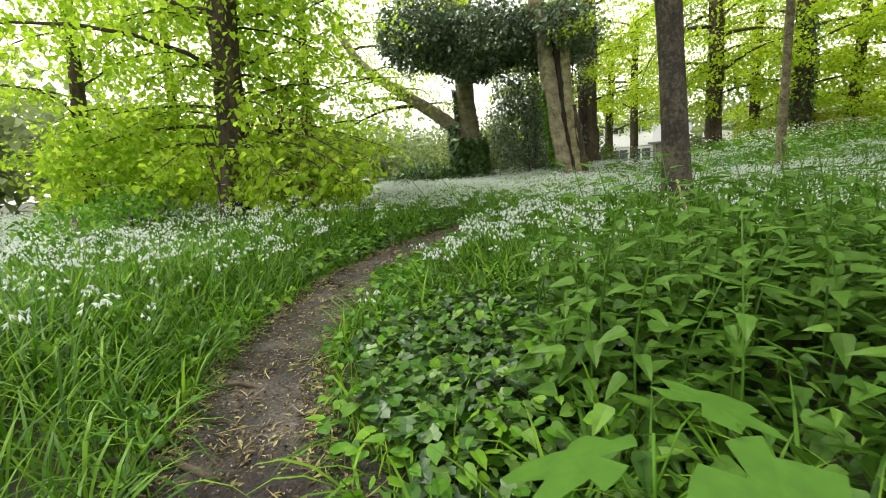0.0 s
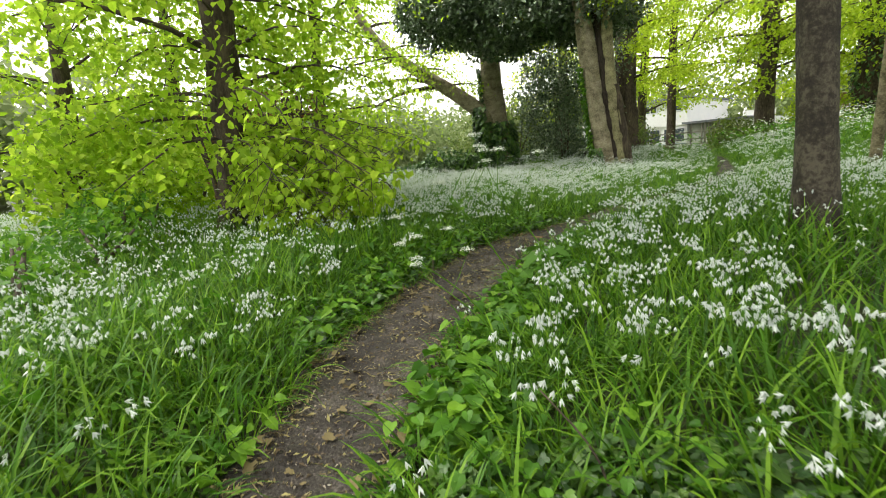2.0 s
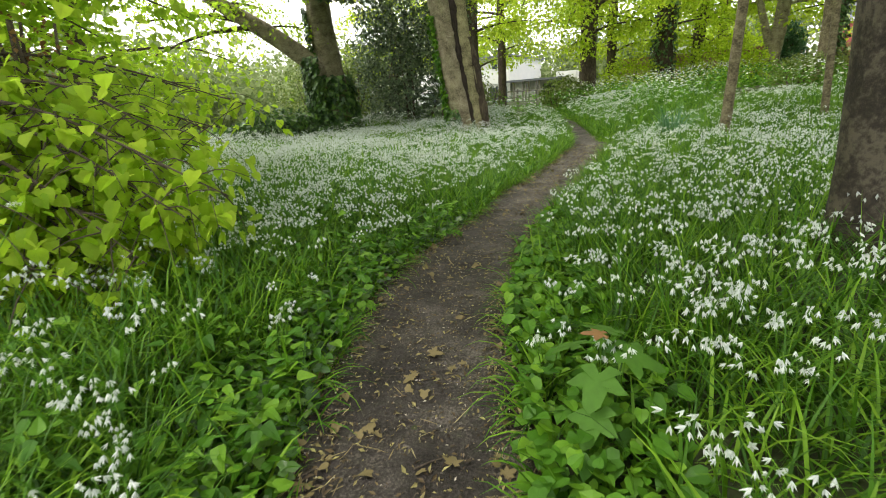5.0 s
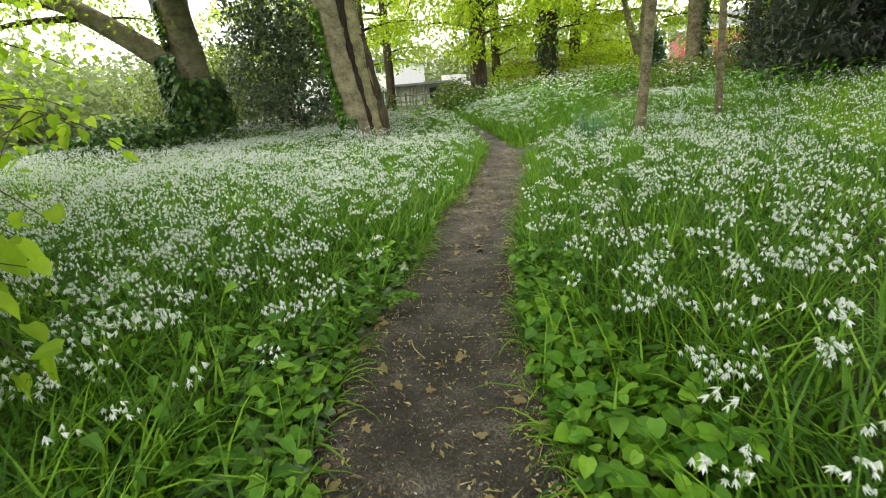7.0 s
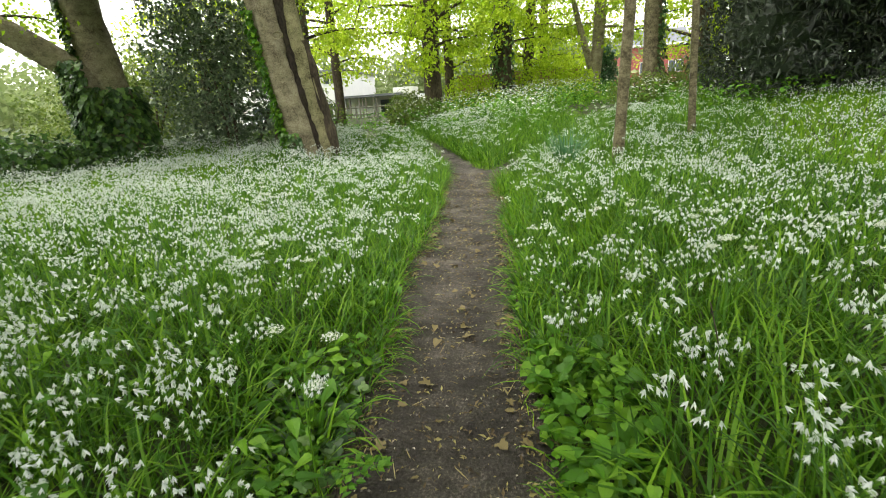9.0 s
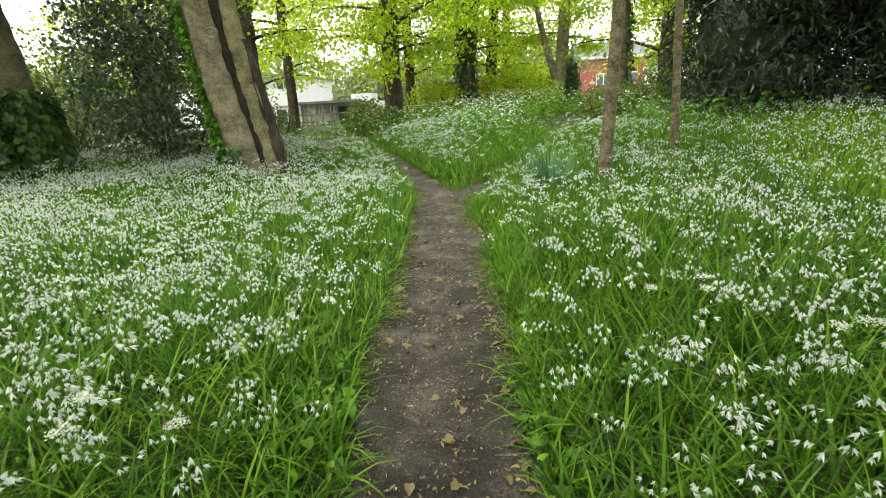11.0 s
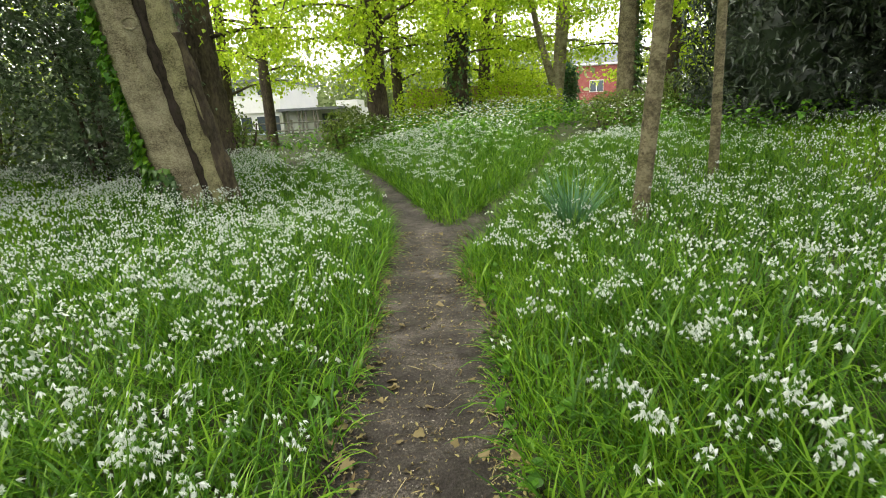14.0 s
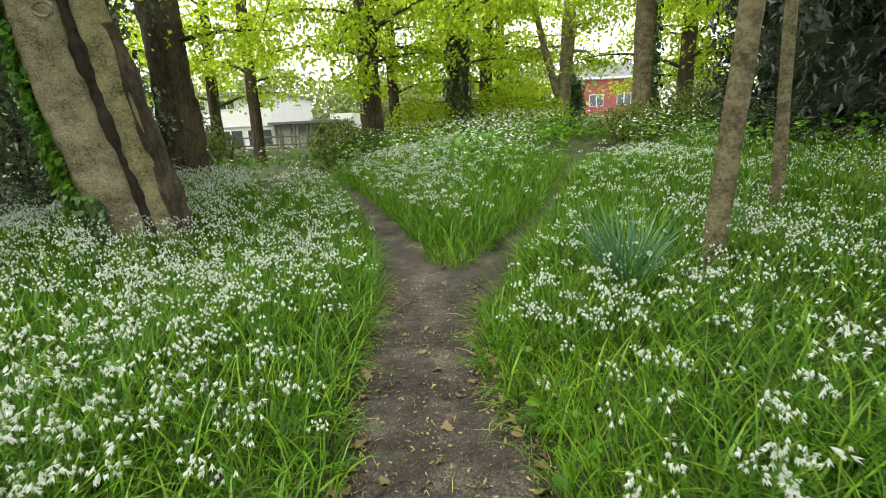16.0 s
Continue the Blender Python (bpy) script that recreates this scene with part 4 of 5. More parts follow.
x, y, z, e = scatter(120000, -3.0, 6.0, -3.0, 17, lambda x, y, e: in_view(x, y) & (e > 0.0) & (e < 0.13) & (rng.random(len(x)) < 1.25 * patch(x, y, 2.6, 8) - 0.1))
m = len(x)
inward = np.arctan2(edge(x, y - 0.03) - edge(x, y + 0.03), edge(x - 0.03, y) - edge(x + 0.03, y))
V, F = blades(np.stack([x, y, z - 0.01], -1), inward + rng.normal(0, 0.75, m), 0.18 + 0.24 * rng.random(m), 0.008 + 0.006 * rng.random(m), 0.25 + 0.5 * rng.random(m), 1.1 + 1.3 * rng.random(m), 5)
tagged(link_mesh("grass", V, F, M_GRASS), "strap leaves arching over the path's edges", "grass", kind="stuff")


def bell(petals, length, flare):
    """A hanging bell flower, mouth down."""
    V, F = [], []
    for k in range(petals):
        a = 2 * math.pi * k / petals
        w = math.pi / petals * 0.95
        b = len(V)
        V += [(0.0, 0.0, 0.0), (math.cos(a - w) * flare * 0.75, math.sin(a - w) * flare * 0.75, -length * 0.5), (math.cos(a + w) * flare * 0.75, math.sin(a + w) * flare * 0.75, -length * 0.5),
              (math.cos(a) * flare * 1.35, math.sin(a) * flare * 1.35, -length)]
        F += [(b, b + 1, b + 2), (b + 1, b + 3, b + 2)]
    return np.array(V), np.array(F)


def umbel_template(bells, petals, seed):
    r = np.random.default_rng(seed)
    so = Soup()
    for i in range(bells):
        a = i * 2.4 + r.random()
        rr = 0.01 + 0.042 * r.random()
        p = np.array([math.cos(a) * rr, math.sin(a) * rr, -0.004 - 0.042 * r.random()])
        bv, bf = bell(petals, 0.024, 0.0082)
        so.copies(bv, bf, [p], turns(np.array([a]), np.array([0.35 * r.normal()]), np.array([0.35 * r.normal()]), np.array([0.85 + 0.4 * r.random()])), 0)
        if petals > 3:
            q = p * np.array([0.5, 0.5, 0]) + np.array([0, 0, 0.008])
            so.put([(0, 0, 0), q, p, q + np.array([0.0012, 0.0012, 0])], [(0, 1, 3), (1, 2, 3)], 1)
    return np.concatenate(so.v), np.concatenate(so.f), np.concatenate(so.m)


def flowers(name, n, lo, hi, bells, petals, density, label, box, size=1.0):
    x, y, z, e = scatter(n, *box, lambda x, y, e: in_view(x, y) & (e > lo) & (e < hi) & (rng.random(len(x)) < density(x, y, e) * np.where(leafy(x, y, e), 0.35, 1.0)) & (nettle_zone(x, y) > 0.9) & (ivy_zone(x, y) > 0.9))
    m = len(x)
    so = Soup()
    H = (0.26 + 0.17 * rng.random(m)) * tall(x, y) * (0.85 + 0.15 * step(0, 0.5, e))
    az, lean = rng.random(m) * 6.283, 0.05 + 0.3 * rng.random(m)
    tip = np.stack([x + np.cos(az) * np.sin(lean) * H, y + np.sin(az) * np.sin(lean) * H, z + np.cos(lean) * H], -1)
    K = 3
    sv, sf = blades(np.stack([x, y, z], -1), az, H, np.full(m, 0.007 if petals > 3 else 0.009), lean, np.zeros(m), K)
    so.put(sv, sf, 1)
    kind_ = rng.integers(0, 5, m)
    for k in range(5):
        tv, tf, tm = umbel_template(bells - k % 3, petals, 200 + k)
        s = kind_ == k
        c = int(s.sum())
        so.copies(tv, tf, tip[s], turns(rng.random(c) * 6.283, rng.normal(0, 0.25, c), rng.normal(0, 0.25, c), size * (0.78 + 0.52 * rng.random(c))), tm)
    return tagged(so.link(name, [M_PETAL, M_GRASS], None, False), label, "flowers", kind="stuff")


def bloom(x, y, e):
    """Where the white flowers stand thick: left of the path, under the trees; thin on the bright grass beside the fork."""
    d = np.clip(0.1 + 0.75 * patch(x, y, 1.7, 2) + 0.55 * patch(x, y, 4.5, 5), 0, 1.2)
    d = d * (0.3 + 0.7 * step(0.1, 0.7, e)) * np.where((x < -0.3) & (y > 2.5), 1.25, 0.85)
    d = d * np.where((y > 5.5) & (x > 0) & (x < 2.6), 0.4, 1.0) * np.where((x > 1.6) & (y < 4.5), 0.4, 1.0) * np.where(x > 3.2 + 0.05 * y, 0.4, 1.0)
    d = d * np.where((y < -1.3) & (x < 4.6), 2.2, 1.0)
    d = d * step(0.45, 1.3, np.hypot(x - 0.1, (y - 11.2) * 0.8))
    d = d * np.where((x < 2.2) & (y < 1.6) & (x < 1.4 - 0.3 * y), 0.45, 1.0)
    return d


flowers("leek_flowers", 13500, 0.05, 1.5, 7, 5, bloom, "white drooping three-cornered leek flowers beside the path", (-3, 7, -3.2, 18))
flowers("leek_flowers", 36000, 1.5, 4.2, 5, 3, bloom, "white drooping leek flowers filling the meadow", (-6, 9, -3.2, 20), 1.12)
flowers("leek_flowers", 58000, 4.2, 14, 4, 3, bloom, "sheet of white leek flowers under the trees", (-13.5, 14, -3.2, 22), 1.55)


# ---------------------------------------------------------------- low plants in patches
def carpet(name, template, n, box, keep, size, hmax, mat, label, pitch=-0.25, category="plants"):
    x, y, z, e = scatter(n, *box, keep)
    m = len(x)
    P = np.stack([x, y, z + 0.02 + hmax * rng.random(m) ** 1.3], -1)
    so = Soup()
    so.copies(*template, P, turns(rng.random(m) * 6.283, rng.normal(pitch, 0.35, m), rng.normal(0, 0.35, m), size * (0.55 + 0.8 * rng.random(m))))
    return tagged(so.link(name, mat, None, False), label, category, kind="stuff")


carpet("ivy", LEAF_IVY, 26000, (2.4, 6.5, -2.6, 1.2), lambda x, y, e: (e > 0.14) & (ivy_zone(x, y) < 1.15 + 0.3 * rng.random(len(x))) & (x < 5.6), 0.052, 0.13, M_IVY, "carpet of dark and pale ivy leaves beside the path")
carpet("herbs", LEAF_HEART, 14000, (2.4, 6.5, -2.6, 1.2), lambda x, y, e: (e > 0.0) & (ivy_zone(x, y) < 1.3) & (rng.random(len(x)) < patch(x, y, 2.0, 4)) & (x < 5.6), 0.042, 0.19, M_HERB, "small bright green herbs growing among ivy")
verge = lambda x, y, e: (e > -0.02) & (e < 0.55) & (rng.random(len(x)) < (1.4 * patch(x, y, 1.6, 5) - 0.25) * np.where(y > 6, 0.35, 1.0))
carpet("herbs", LEAF_HEART, 44000, (-1.5, 4.5, -2.0, 10), verge, 0.055, 0.15, M_HERB, "low bright herbs along the path's edges")
carpet("ivy", LEAF_IVY, 16000, (-1.5, 4.5, -1.0, 6), lambda x, y, e: (e > 0.0) & (e < 0.6) & (rng.random(len(x)) < 1.4 * patch(x, y, 1.3, 9) - 0.45), 0.05, 0.08, M_IVY, "dark ivy leaves trailing at the path's edge")
carpet("bramble_leaves", LEAF_NETTLE, 16000, (-3.0, 4.0, -2.4, 4), lambda x, y, e: (e > 0.05) & (e < 1.6) & (x < 2.2 - 0.4 * y) & (rng.random(len(x)) < patch(x, y, 1.2, 7)), 0.07, 0.32, M_HERB, "leafy green undergrowth beside the path")
carpet("undergrowth", LEAF2, 26000, (-8, 14, 15, 26), lambda x, y, e: (e > 0.4) & (rng.random(len(x)) < (1.2 * patch(x, y, 0.6, 3) - 0.1 + 0.3 * step(17, 21, y)) * np.where(x < -3.6, 0.25, 1.0)), 0.12, 0.8, M_HERB, "green undergrowth among the far trees")
x, y, z, e = scatter(16000, -8, 9, 14.5, 25, lambda x, y, e: (e > 0.5) & (x < 5) & (x > -3.6 - 0.5 * (y < 17)) & (rng.random(len(x)) < 1.3 * patch(x, y, 0.7, 6) - 0.35))
m = len(x)
so = Soup()
uv, uf = fan([(math.cos(a) * 0.036, math.sin(a) * 0.036, 0.006 * (i % 2)) for i, a in enumerate(np.linspace(0, 6.283, 8)[:-1])], (0, 0, 0.012))
so.copies(uv, uf, np.stack([x, y, z + 0.5 + 0.5 * rng.random(m)], -1), turns(rng.random(m) * 6.283, rng.normal(0, 0.3, m), rng.normal(0, 0.3, m), 0.4 + 0.5 * rng.random(m)))
tagged(so.link("parsley_flowers", M_UMBEL, None, False), "haze of cream cow parsley flowers up the slope", "flowers", kind="stuff")


rightside = lambda x, y: x > 1.95 - 0.38 * y
carpet("herbs", LEAF_HEART, 26000, (-0.8, 3.5, -0.6, 4.5), lambda x, y, e: (e > 0.0) & leafy(x, y, e) & rightside(x, y), 0.062, 0.2, M_HERB, "bright heart-leaved herbs at the path's edge")
carpet("ivy", LEAF_IVY, 15000, (-0.8, 3.5, -0.6, 4.5), lambda x, y, e: (e > 0.0) & leafy(x, y, e) & ~rightside(x, y), 0.06, 0.12, M_IVY, "dark ivy leaves at the path's edge")
carpet("herbs", LEAF_NETTLE, 15000, (-0.8, 3.5, -0.6, 4.5), lambda x, y, e: (e > 0.03) & leafy(x, y, e) & ~rightside(x, y), 0.075, 0.2, M_HERB, "leafy green herbs at the path's edge")
carpet("undergrowth", LEAF_NETTLE, 5000, (4.4, 6.6, -2.0, 0.6), lambda x, y, e: (e > 0.4), 0.075, 0.3, M_NETTLE, "low shaded nettle leaves under the clump")


# ---------------------------------------------------------------- single plants
def rooted(ob, x, y, turn=0.0, s=1.0):
    m = pose(x, y, ground_at(x, y), 0, 0, turn)
    return m @ Matrix.Scale(s, 4)


def nettle_plant(h, seed):
    r = np.random.default_rng(seed)
    ob = tagged(new("nettle"), "leafy green nettle in a dense clump beside the path", "plant", "nettles beside the path")
    line = spline([(0, 0, -0.03), (0.02, 0.01, h * 0.5), (r.normal(0, 0.06), r.normal(0, 0.06), h)], 7)
    link_mesh("stem", *tube(line, np.linspace(0.005, 0.002, 7), 5), M_NETTLE, ob)
    for k in range(10):
        u = 0.25 + 0.75 * k / 9
        c = np.array([np.interp(u, np.linspace(0, 1, 7), line[:, j]) for j in range(3)])
        a = k * 1.571 + r.random() * 0.4
        sz = (0.092 - 0.045 * max(0, u - 0.6) / 0.4) * (0.85 + 0.3 * r.random())
        for q in (0, 1):
            so = Soup()
            off = np.array([0.03 * math.cos(a + q * math.pi + 1.571), 0.03 * math.sin(a + q * math.pi + 1.571), 0])
            so.copies(*LEAF_NETTLE, (c + off)[None], turns(np.array([a + q * math.pi]), r.normal(-0.08, 0.25, 1) + 0.4 * (u > 0.95), r.normal(0, 0.2, 1), np.array([sz])))
            so.link("leaf", M_NETTLE, ob, False)
    return ob


protos = [nettle_plant(0.42 + 0.08 * k, 300 + k) for k in range(5)]
r = np.random.default_rng(77)
count = 0
for _ in range(400):
    x, y = 4.1 + 1.9 * r.random(), -1.1 + 2.1 * r.random()
    if nettle_zone(np.array([x]), np.array([y]))[0] > 1 or edge([x], [y])[0] < 0.5 or math.hypot(x - 5.1, y + 1.6) < 0.8:
        continue
    base = protos[count % 5]
    m = rooted(base, x, y, 360 * r.random())
    if count < 5:
        base.matrix_basis = m
    else:
        copy_thing(base, m)
    count += 1
    if count >= 120:
        break


def parsley(x, y, h, lean, az, heads, seed, label="cow parsley with flat cream flower heads beside the path"):
    r = np.random.default_rng(seed)
    ob = tagged(new("cow_parsley"), label, "plant", "cow parsley")
    top = np.array([math.cos(az) * lean, math.sin(az) * lean, h * 0.8])
    line = spline([(0, 0, -0.03), top * np.array([0.35, 0.35, 0.55]), top], 8)
    link_mesh("stem", *tube(line, np.linspace(0.005, 0.0025, 8), 5), M_GRASS, ob)
    for k in range(heads):
        u = 0.86 + 0.14 * k / max(1, heads - 1)
        c = np.array([np.interp(u, np.linspace(0, 1, 8), line[:, j]) for j in range(3)])
        a = r.random() * 6.283
        e = c + np.array([math.cos(a) * 0.13, math.sin(a) * 0.13, 0.08 + 0.17 * r.random() * h])
        so = Soup()
        so.put(*tube([c, (c + e) / 2 + np.array([0, 0, -0.01]), e], [0.0025, 0.002, 0.0015], 4), 1)
        for q in range(9):
            b = q * 2.4
            rr = 0.005 + 0.022 * math.sqrt(q / 9)
            p = e + np.array([math.cos(b) * rr, math.sin(b) * rr, 0.03 - rr * 0.25])
            so.put(*tube([e, p], [0.001, 0.0008], 3), 1)
            m = 18
            P = p + r.normal(0, 1, (m, 3)) * np.array([0.0062, 0.0062, 0.0045])
            so.copies(LEAF_HEART[0], LEAF_HEART[1], P, turns(r.random(m) * 6.283, r.normal(0, 0.3, m), r.normal(0, 0.3, m), 0.0042 + 0.002 * r.random(m)), 0)
        so.link("flower_head", [M_UMBEL, M_GRASS], ob, False)
    for k in range(4):
        a = r.random() * 6.283
        so = Soup()
        L = 0.22 + 0.12 * r.random()
        ax = [np.array([math.cos(a) * L * t, math.sin(a) * L * t, 0.06 + 0.24 * t - 0.2 * t * t]) for t in np.linspace(0, 1, 9)]
        so.put(*tube(ax, np.linspace(0.002, 0.001, 9), 4))
        for t in range(2, 9):
            m = 8
            w = 0.09 * (1 - t / 10)
            P = ax[t] + np.stack([-math.sin(a) * np.linspace(-w, w, m), math.cos(a) * np.linspace(-w, w, m), r.normal(0, 0.004, m)], -1)
            so.copies(*LEAF2, P, turns(a - 1.571 + r.normal(0, 0.6, m), r.normal(0, 0.3, m), r.normal(0, 0.3, m), 0.032 + 0.015 * r.random(m)))
        so.link("leaf", M_HERB, ob, False)
    ob.matrix_basis = rooted(ob, x, y)
    return ob


for i, (x, y, h, lean, az, heads) in enumerate([(2.5, 0.42, 0.77, 0.49, 4.05, 4), (2.75, 0.4, 1.1, 0.39, 4.02, 4), (2.65, 0.3, 0.62, 0.35, 4.0, 3), (2.85, 0.6, 1.06, 0.39, 3.9, 3),
                                           (-0.6, 0.3, 1.0, 0.35, 1.0, 2), (0.1, 3.3, 0.6, 0.1, 2.0, 3), (-0.5, 4.2, 0.65, 0.1, 1.0, 3), (1.75, 4.3, 0.6, 0.1, 5.0, 4), (1.9, 4.9, 0.65, 0.12, 4.0, 4),
                                           (2.2, 4.4, 0.6, 0.1, 0.5, 4), (1.5, 5.2, 0.55, 0.1, 3.0, 3), (-1.3, 5.6, 0.6, 0.1, 1.0, 4), (-1.8, 6.6, 0.6, 0.1, 2.0, 4), (-2.5, 0.4, 0.9, 0.1, 1.0, 3),
                                           (-4.6, -0.9, 1.0, 0.1, 1.0, 4), (-5.4, 11.0, 0.8, 0.1, 1.0, 5), (-6.2, 11.4, 0.8, 0.1, 2.0, 5), (-4.9, 10.4, 0.7, 0.1, 2.5, 5), (-6.8, 10.6, 0.8, 0.1, 0.5, 5)]):
    parsley(x, y, h, lean, az, heads, 400 + i)


def sycamore(x, y, leaves, seed, label):
    """Seedling: leaves of (dx, dy, height, size, yaw, pitch)."""
    ob = tagged(new("sycamore_seedling"), label, "plant", "sycamore seedlings")
    hmax = max(l[2] for l in leaves)
    link_mesh("stem", *tube(spline([(0, 0, -0.03), (0.01, 0, hmax * 0.5), (0, 0.01, hmax)], 6), np.linspace(0.005, 0.003, 6), 5), M_HERB, ob)
    for i, (dx, dy, h, s, yaw, pitch, *red) in enumerate(leaves):
        lf = part_leaf(ob, dx, dy, h, s, yaw, pitch, M_RUST if red else M_SYC)
        link_mesh("leaf_stalk", *tube([(0, 0, h * 0.8), (dx * 0.6, dy * 0.6, h * 0.97), (dx, dy, h)], [0.0025, 0.002, 0.0018], 4), M_HERB, ob)
    ob.matrix_basis = rooted(ob, x, y)


M_SYC = leaf_mat("sycamore leaf", (0.042, 0.115, 0.013), (0.06, 0.155, 0.017), (0.09, 0.2, 0.026), 0.6, 0.3, 14, 0.2)


def part_leaf(ob, dx, dy, h, s, yaw, pitch, mat):
    so = Soup()
    so.copies(*LEAF_SYC, np.array([[dx, dy, h]]), turns(np.array([yaw]), np.array([pitch]), np.array([0.1]), np.array([s])))
    return so.link("leaf", mat, ob, True)


sycamore(1.97, 1.36, [(-0.08, 0.05, 0.36, 0.13, 1.2, -0.35), (0.08, 0.02, 0.38, 0.135, -1.4, -0.3), (0.02, -0.08, 0.34, 0.13, 3.1, -0.5), (0.0, 0.08, 0.42, 0.11, 0.2, -0.2), (0.01, 0.0, 0.45, 0.07, 1.9, 0.1, 1), (0.03, -0.16, 0.24, 0.12, 2.9, -0.7)], 1, "sycamore seedling with broad lobed leaves and a reddish bud")
sycamore(5.02, -1.32, [(-0.08, 0.0, 0.5, 0.19, 1.9, -0.35), (0.12, 0.04, 0.54, 0.19, -1.7, -0.35), (0.02, 0.14, 0.58, 0.15, -0.2, -0.2), (0.0, -0.1, 0.42, 0.16, 3.0, -0.5)], 2, "sycamore seedling with large lobed leaves beside the path")


def tuft(name, x, y, n, L, W, mat, label, category, seed, lean=0.5):
    r = np.random.default_rng(seed)
    ob = tagged(new(name), label, category)
    for k in range(n):
        a = r.random() * 6.283
        rr = 0.13 * math.sqrt(r.random())
        V, F = blades(np.array([[rr * math.cos(a), rr * math.sin(a), 0.0]]), np.array([a + r.normal(0, 0.5)]), np.array([L * (0.7 + 0.5 * r.random())]), np.array([W]), np.array([0.05 + lean * r.random()]), np.array([0.2 + 1.0 * r.random()]), 6)
        link_mesh("leaf", V, F, mat, ob)
    ob.matrix_basis = rooted(ob, x, y)


tuft("daffodil_clump", 1.5, 10.2, 110, 0.78, 0.022, M_DAFF, "clump of blue-green daffodil leaves without flowers", "plant", 501)
tuft("daffodil_clump", 3.3, 12.1, 36, 0.4, 0.014, M_DAFF, "clump of blue-green daffodil leaves beside thin trees", "plant", 502)


def dock(x, y, n, L, seed):
    r = np.random.default_rng(seed)
    ob = tagged(new("dock_plant"), "low plant with long broad green leaves", "plant", "dock plants")
    for k in range(n):
        a = k * 2.4 + r.random()
        l = L * (0.7 + 0.5 * r.random())
        so = Soup()
        V, F = blades(np.array([[0.0, 0.0, 0.0]]), np.array([a]), np.array([l]), np.array([l * 0.34]), np.array([0.25 + 0.5 * r.random()]), np.array([0.7 + 0.7 * r.random()]), 7)
        link_mesh("leaf", V, F, M_HERB, ob)
    ob.matrix_basis = rooted(ob, x, y)


for i, (x, y, L) in enumerate([(0.2, 1.0, 0.26), (0.52, 1.08, 0.2), (0.12, 0.42, 0.24), (0.6, 0.4, 0.18), (0.2, 2.0, 0.2), (-0.05, 3.7, 0.22), (1.9, 1.9, 0.2), (1.5, 3.3, 0.2), (1.95, 1.0, 0.2), (2.6, -1.4, 0.2)]):
    dock(x, y, 8, L, 520 + i)


# leek clumps standing nearest to the path
def leek_clump(seed):
    r = np.random.default_rng(seed)
    ob = tagged(new("leek_plant"), "flowering leek with strap leaves and white drooping bells", "plant", "leek plants beside the path")
    n = 14
    a = r.random(n) * 6.283
    V, F = blades(np.stack([0.03 * np.cos(a), 0.03 * np.sin(a), np.full(n, -0.01)], -1), a, 0.26 + 0.18 * r.random(n), np.full(n, 0.011), 0.15 + 0.4 * r.random(n), 0.6 + 1.2 * r.random(n), 5)
    link_mesh("leaf_tuft", V, F, M_GRASS, ob)
    for k in range(3):
        az, ln, h = r.random() * 6.283, 0.05 + 0.25 * r.random(), 0.34 + 0.12 * r.random()
        tip = np.array([math.cos(az) * math.sin(ln) * h, math.sin(az) * math.sin(ln) * h, math.cos(ln) * h])
        st = link_mesh("flower_stem", *tube([(0, 0, -0.01), tip * 0.55 + np.array([0.006, 0, 0]), tip], [0.0035, 0.003, 0.002], 3), M_GRASS, ob)
        so = Soup()
        tv, tf, tm = umbel_template(6 + k, 6, seed * 7 + k)
        so.copies(tv, tf, tip[None], turns(np.array([az]), np.array([0.1]), np.array([0.1]), np.array([0.85 + 0.2 * r.random()])), tm)
        so.link("flower_head", [M_PETAL, M_GRASS], st, False)
    return ob


protos = [leek_clump(600 + k) for k in range(8)]
count = 0
r = np.random.default_rng(78)
while count < 230:
    i = r.integers(95, 360)
    side = 1 if r.random() < 0.5 else -1
    t = MAIN[min(i + 1, 359), :2] - MAIN[i - 1, :2]
    t = t / np.hypot(*t)
    off = MAIN[i, 2] + 0.1 + 1.5 * r.random()
    x, y = MAIN[i, 0] - side * t[1] * off, MAIN[i, 1] + side * t[0] * off
    if edge([x], [y])[0] < 0.08 or nettle_zone(x, y) < 1 or ivy_zone(x, y) < 1.05 or (side > 0 and y < 2 and r.random() < 0.6):
        continue
    base = protos[count % 8]
    m = rooted(base, x, y, 360 * r.random())
    if count < 8:
        base.matrix_basis = m
    else:
        copy_thing(base, m)
    count += 1


# ---------------------------------------------------------------- litter on the path
def on_path(r, spread=1.1, lo=60):
    i = int(r.integers(lo, 359))
    t = MAIN[min(i + 1, 359), :2] - MAIN[i - 1, :2]
    t = t / np.hypot(*t)
    u = np.clip(r.normal(0, 0.62), -spread, spread)
    if r.random() < 0.5:
        u = math.copysign(0.7 + 0.42 * r.random(), u)
    x, y = MAIN[i, 0] - t[1] * u * MAIN[i, 2], MAIN[i, 1] + t[0] * u * MAIN[i, 2]
    return x, y, ground_at(x, y) + 0.034 - 0.02 * max(0, 1 - u * u) + 0.012


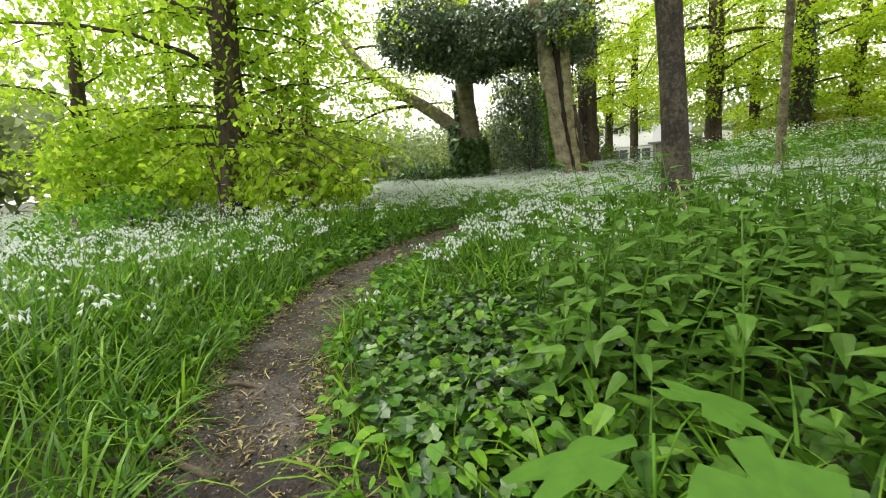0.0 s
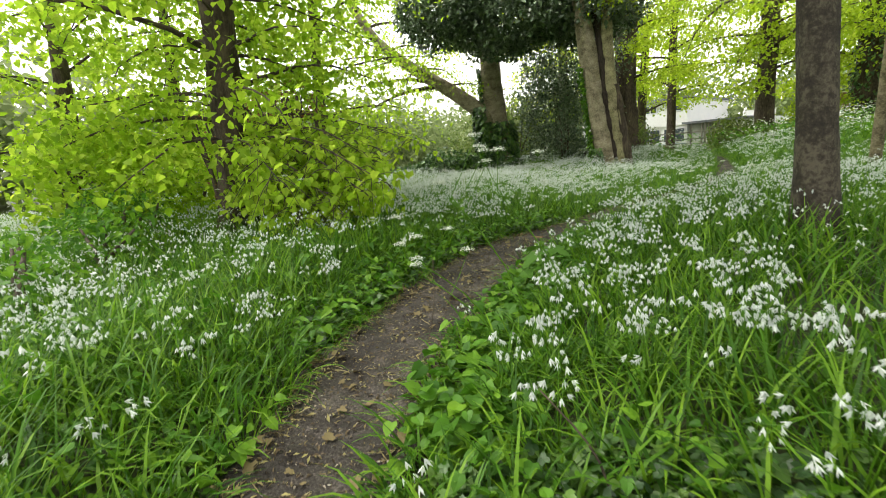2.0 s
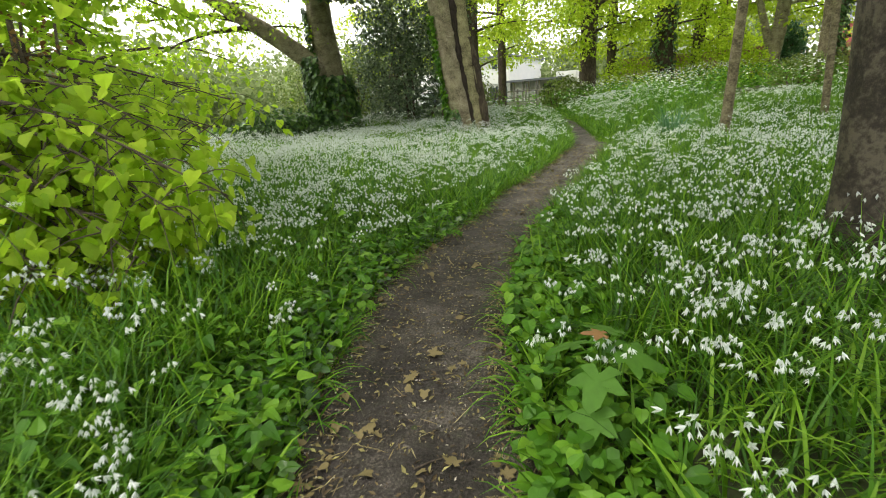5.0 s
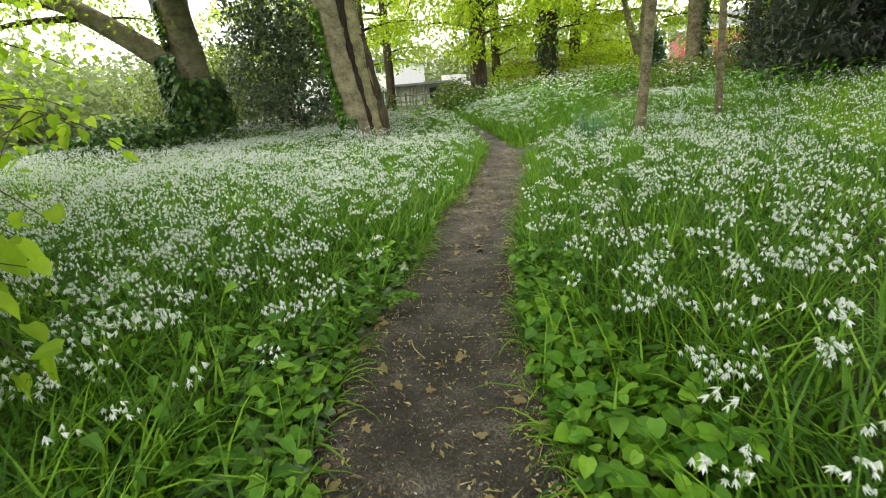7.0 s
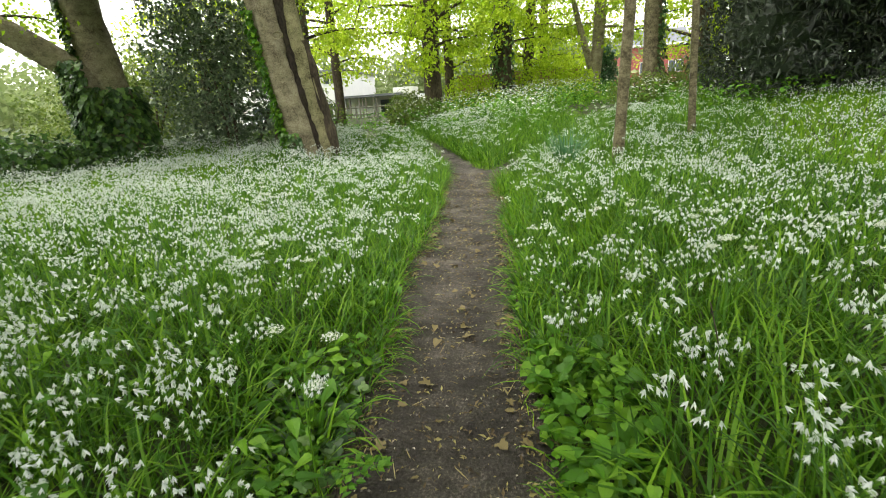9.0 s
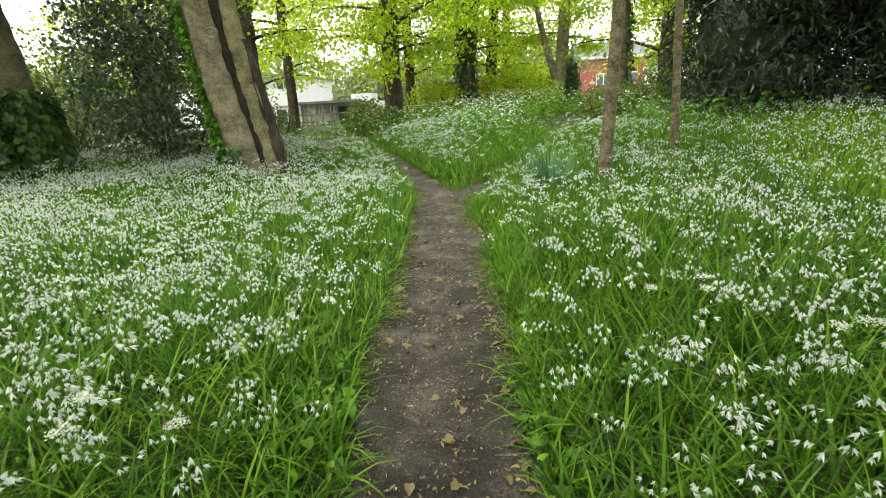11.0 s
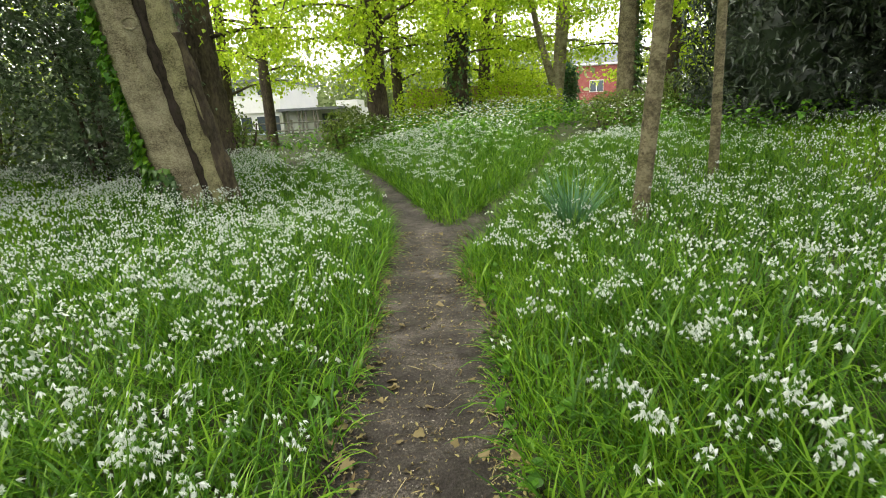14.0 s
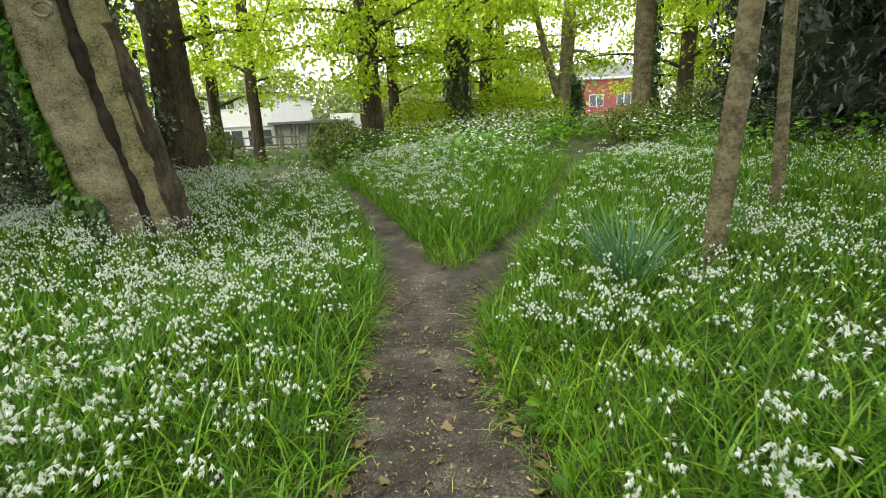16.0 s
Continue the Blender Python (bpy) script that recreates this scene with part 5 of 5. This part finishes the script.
r = np.random.default_rng(79)
kinds = []
for k, tp in enumerate((LEAF_IVY, LEAF_HEART, LEAF_SYC, LEAF_IVY)):
    so = Soup()
    tv = tp[0].copy() - np.array([0, 0.4, 0])
    tv[:, 2] = tv[:, 2] * 1.5 + 0.25 * (tv[:, 0] ** 2) * (1 if k % 2 else 1.8)
    so.copies(tv, tp[1], np.zeros((1, 3)), turns(np.zeros(1), np.zeros(1), np.zeros(1), np.array([1.0])))
    ob = tagged(so.link("fallen_leaf", M_LITTER, None, True), "curled yellow-brown fallen leaf lying on the path", "leaf", "fallen leaves on the path")
    kinds.append(ob)
for k in range(295):
    x, y, z = on_path(r, 1.15, 110)
    m = pose(x, y, z, r.normal(0, 14), r.normal(0, 14), 360 * r.random())
    s = 0.028 + 0.036 * r.random()
    if k < 4:
        kinds[k].scale = (s, s, s)
        kinds[k].matrix_basis = m @ Matrix.Scale(s, 4)
    else:
        o = kinds[k % 4].copy()
        scene.collection.objects.link(o)
        o.matrix_basis = m @ Matrix.Scale(s, 4)
so = Soup()
bits = [on_path(r) for _ in range(17000)]
P = np.array(bits) - np.array([0, 0, 0.006])
n = len(P)
so.copies(LEAF2[0] * np.array([0.55, 1, 1]), LEAF2[1], P, turns(r.random(n) * 6.283, r.normal(0, 0.4, n), r.normal(0, 0.4, n), 0.013 + 0.03 * r.random(n) ** 2))
tagged(so.link("leaf_litter", M_LITTER, None, False), "crumbled leaf scraps and husks strewn on the earth path", "litter", kind="stuff")
so = Soup()
gv, gf = fan([(1, 0, 0), (0.3, 0.9, 0.1), (-0.8, 0.6, 0), (-0.9, -0.5, 0.1), (0.2, -0.95, 0)], (0, 0, 0.7))
P = np.array([on_path(r, 0.95) for _ in range(2600)]) - np.array([0, 0, 0.012])
n = len(P)
so.copies(gv, gf, P, turns(r.random(n) * 6.283, r.normal(0, 0.2, n), r.normal(0, 0.2, n), 0.003 + 0.007 * r.random(n) ** 2))
tagged(so.link("gravel", M_STONE, None, False), "small pale stones trodden into the path", "gravel", kind="stuff")

so = Soup()
P = np.array([on_path(r, 1.05) for _ in range(7000)]) - np.array([0, 0, 0.009])
n = len(P)
so.copies(LEAF2[0] * np.array([0.7, 1, 1.5]), LEAF2[1], P, turns(r.random(n) * 6.283, r.normal(0, 0.3, n), r.normal(0, 0.3, n), 0.008 + 0.012 * r.random(n)))
tagged(so.link("bud_scales", M_HUSK, None, False), "pale bud scales and fallen petals scattered over the path", "litter", kind="stuff")
so = Soup()
bits = np.array([on_path(r) for _ in range(1500)]) - np.array([0, 0, 0.004])
n = len(bits)
V, F = blades(bits, r.random(n) * 6.283, 0.03 + 0.11 * r.random(n) ** 2, 0.003 + 0.003 * r.random(n), np.full(n, 1.5), r.normal(0, 0.25, n), 3)
so.put(V, F, np.repeat((r.random(n) < 0.55).astype(int), 5))
tagged(so.link("plant_scraps", [M_STRAW, M_TWIG], None, False), "dead stems and bits of bark lying on the path", "litter", kind="stuff")

for k in range(44):
    x, y, z = on_path(r)
    a, L = r.random() * 6.283, 0.06 + 0.14 * r.random()
    pts = spline([(-L / 2, 0, 0.002), (0, r.normal(0, 0.012), 0.006), (L / 2, r.normal(0, 0.01), 0.003)], 7)
    ob = link_mesh("twig", *tube(pts, np.linspace(0.004, 0.002, 7), 5), M_TWIG if k % 3 else M_STRAW)
    tagged(ob, "dry straw-coloured stem lying on the path" if k % 3 == 0 else "thin dark twig lying on the path", "twig", "twigs on the path")
    ob.matrix_basis = pose(x, y, z - 0.004, 0, 0, math.degrees(a))
for i, (pts, rad) in enumerate([([(3.15, -1.62, -0.06), (3.24, -1.46, -0.035), (3.3, -1.4, -0.04), (3.38, -1.36, -0.06)], 0.011), ([(3.55, -1.95, -0.03), (3.66, -1.82, -0.03), (3.78, -1.76, -0.035), (3.9, -1.7, -0.06)], 0.013)]):
    ob = link_mesh("tree_root", *tube(spline(pts, 9), np.full(9, rad), 8, 0.2), M_TWIG)
    tagged(ob, "gnarled bare root crossing the path's edge", "root")
for i, (a, b, rad) in enumerate([((4.5, 0.25, 0.2), (4.47, 0.12, 0.72), 0.008), ((1.6, 3.9, 0.0), (1.5, 3.8, 0.62), 0.004), ((2.15, 0.1, 0.0), (2.0, 0.35, 0.5), 0.004), ((3.5, -0.2, 0.0), (3.35, -0.35, 0.42), 0.005)]):
    a, b = np.array(a), np.array(b)
    a[2] = ground_at(a[0], a[1]) - 0.02
    ob = link_mesh("dead_stem", *tube(spline([a, (a + b) / 2 + np.array([0.03, 0.02, 0.02]), b], 8), np.linspace(rad, rad * 0.5, 8), 5), M_STRAW if i == 0 else M_TWIG)
    tagged(ob, "bare dry plant stem standing among flowers", "stem")
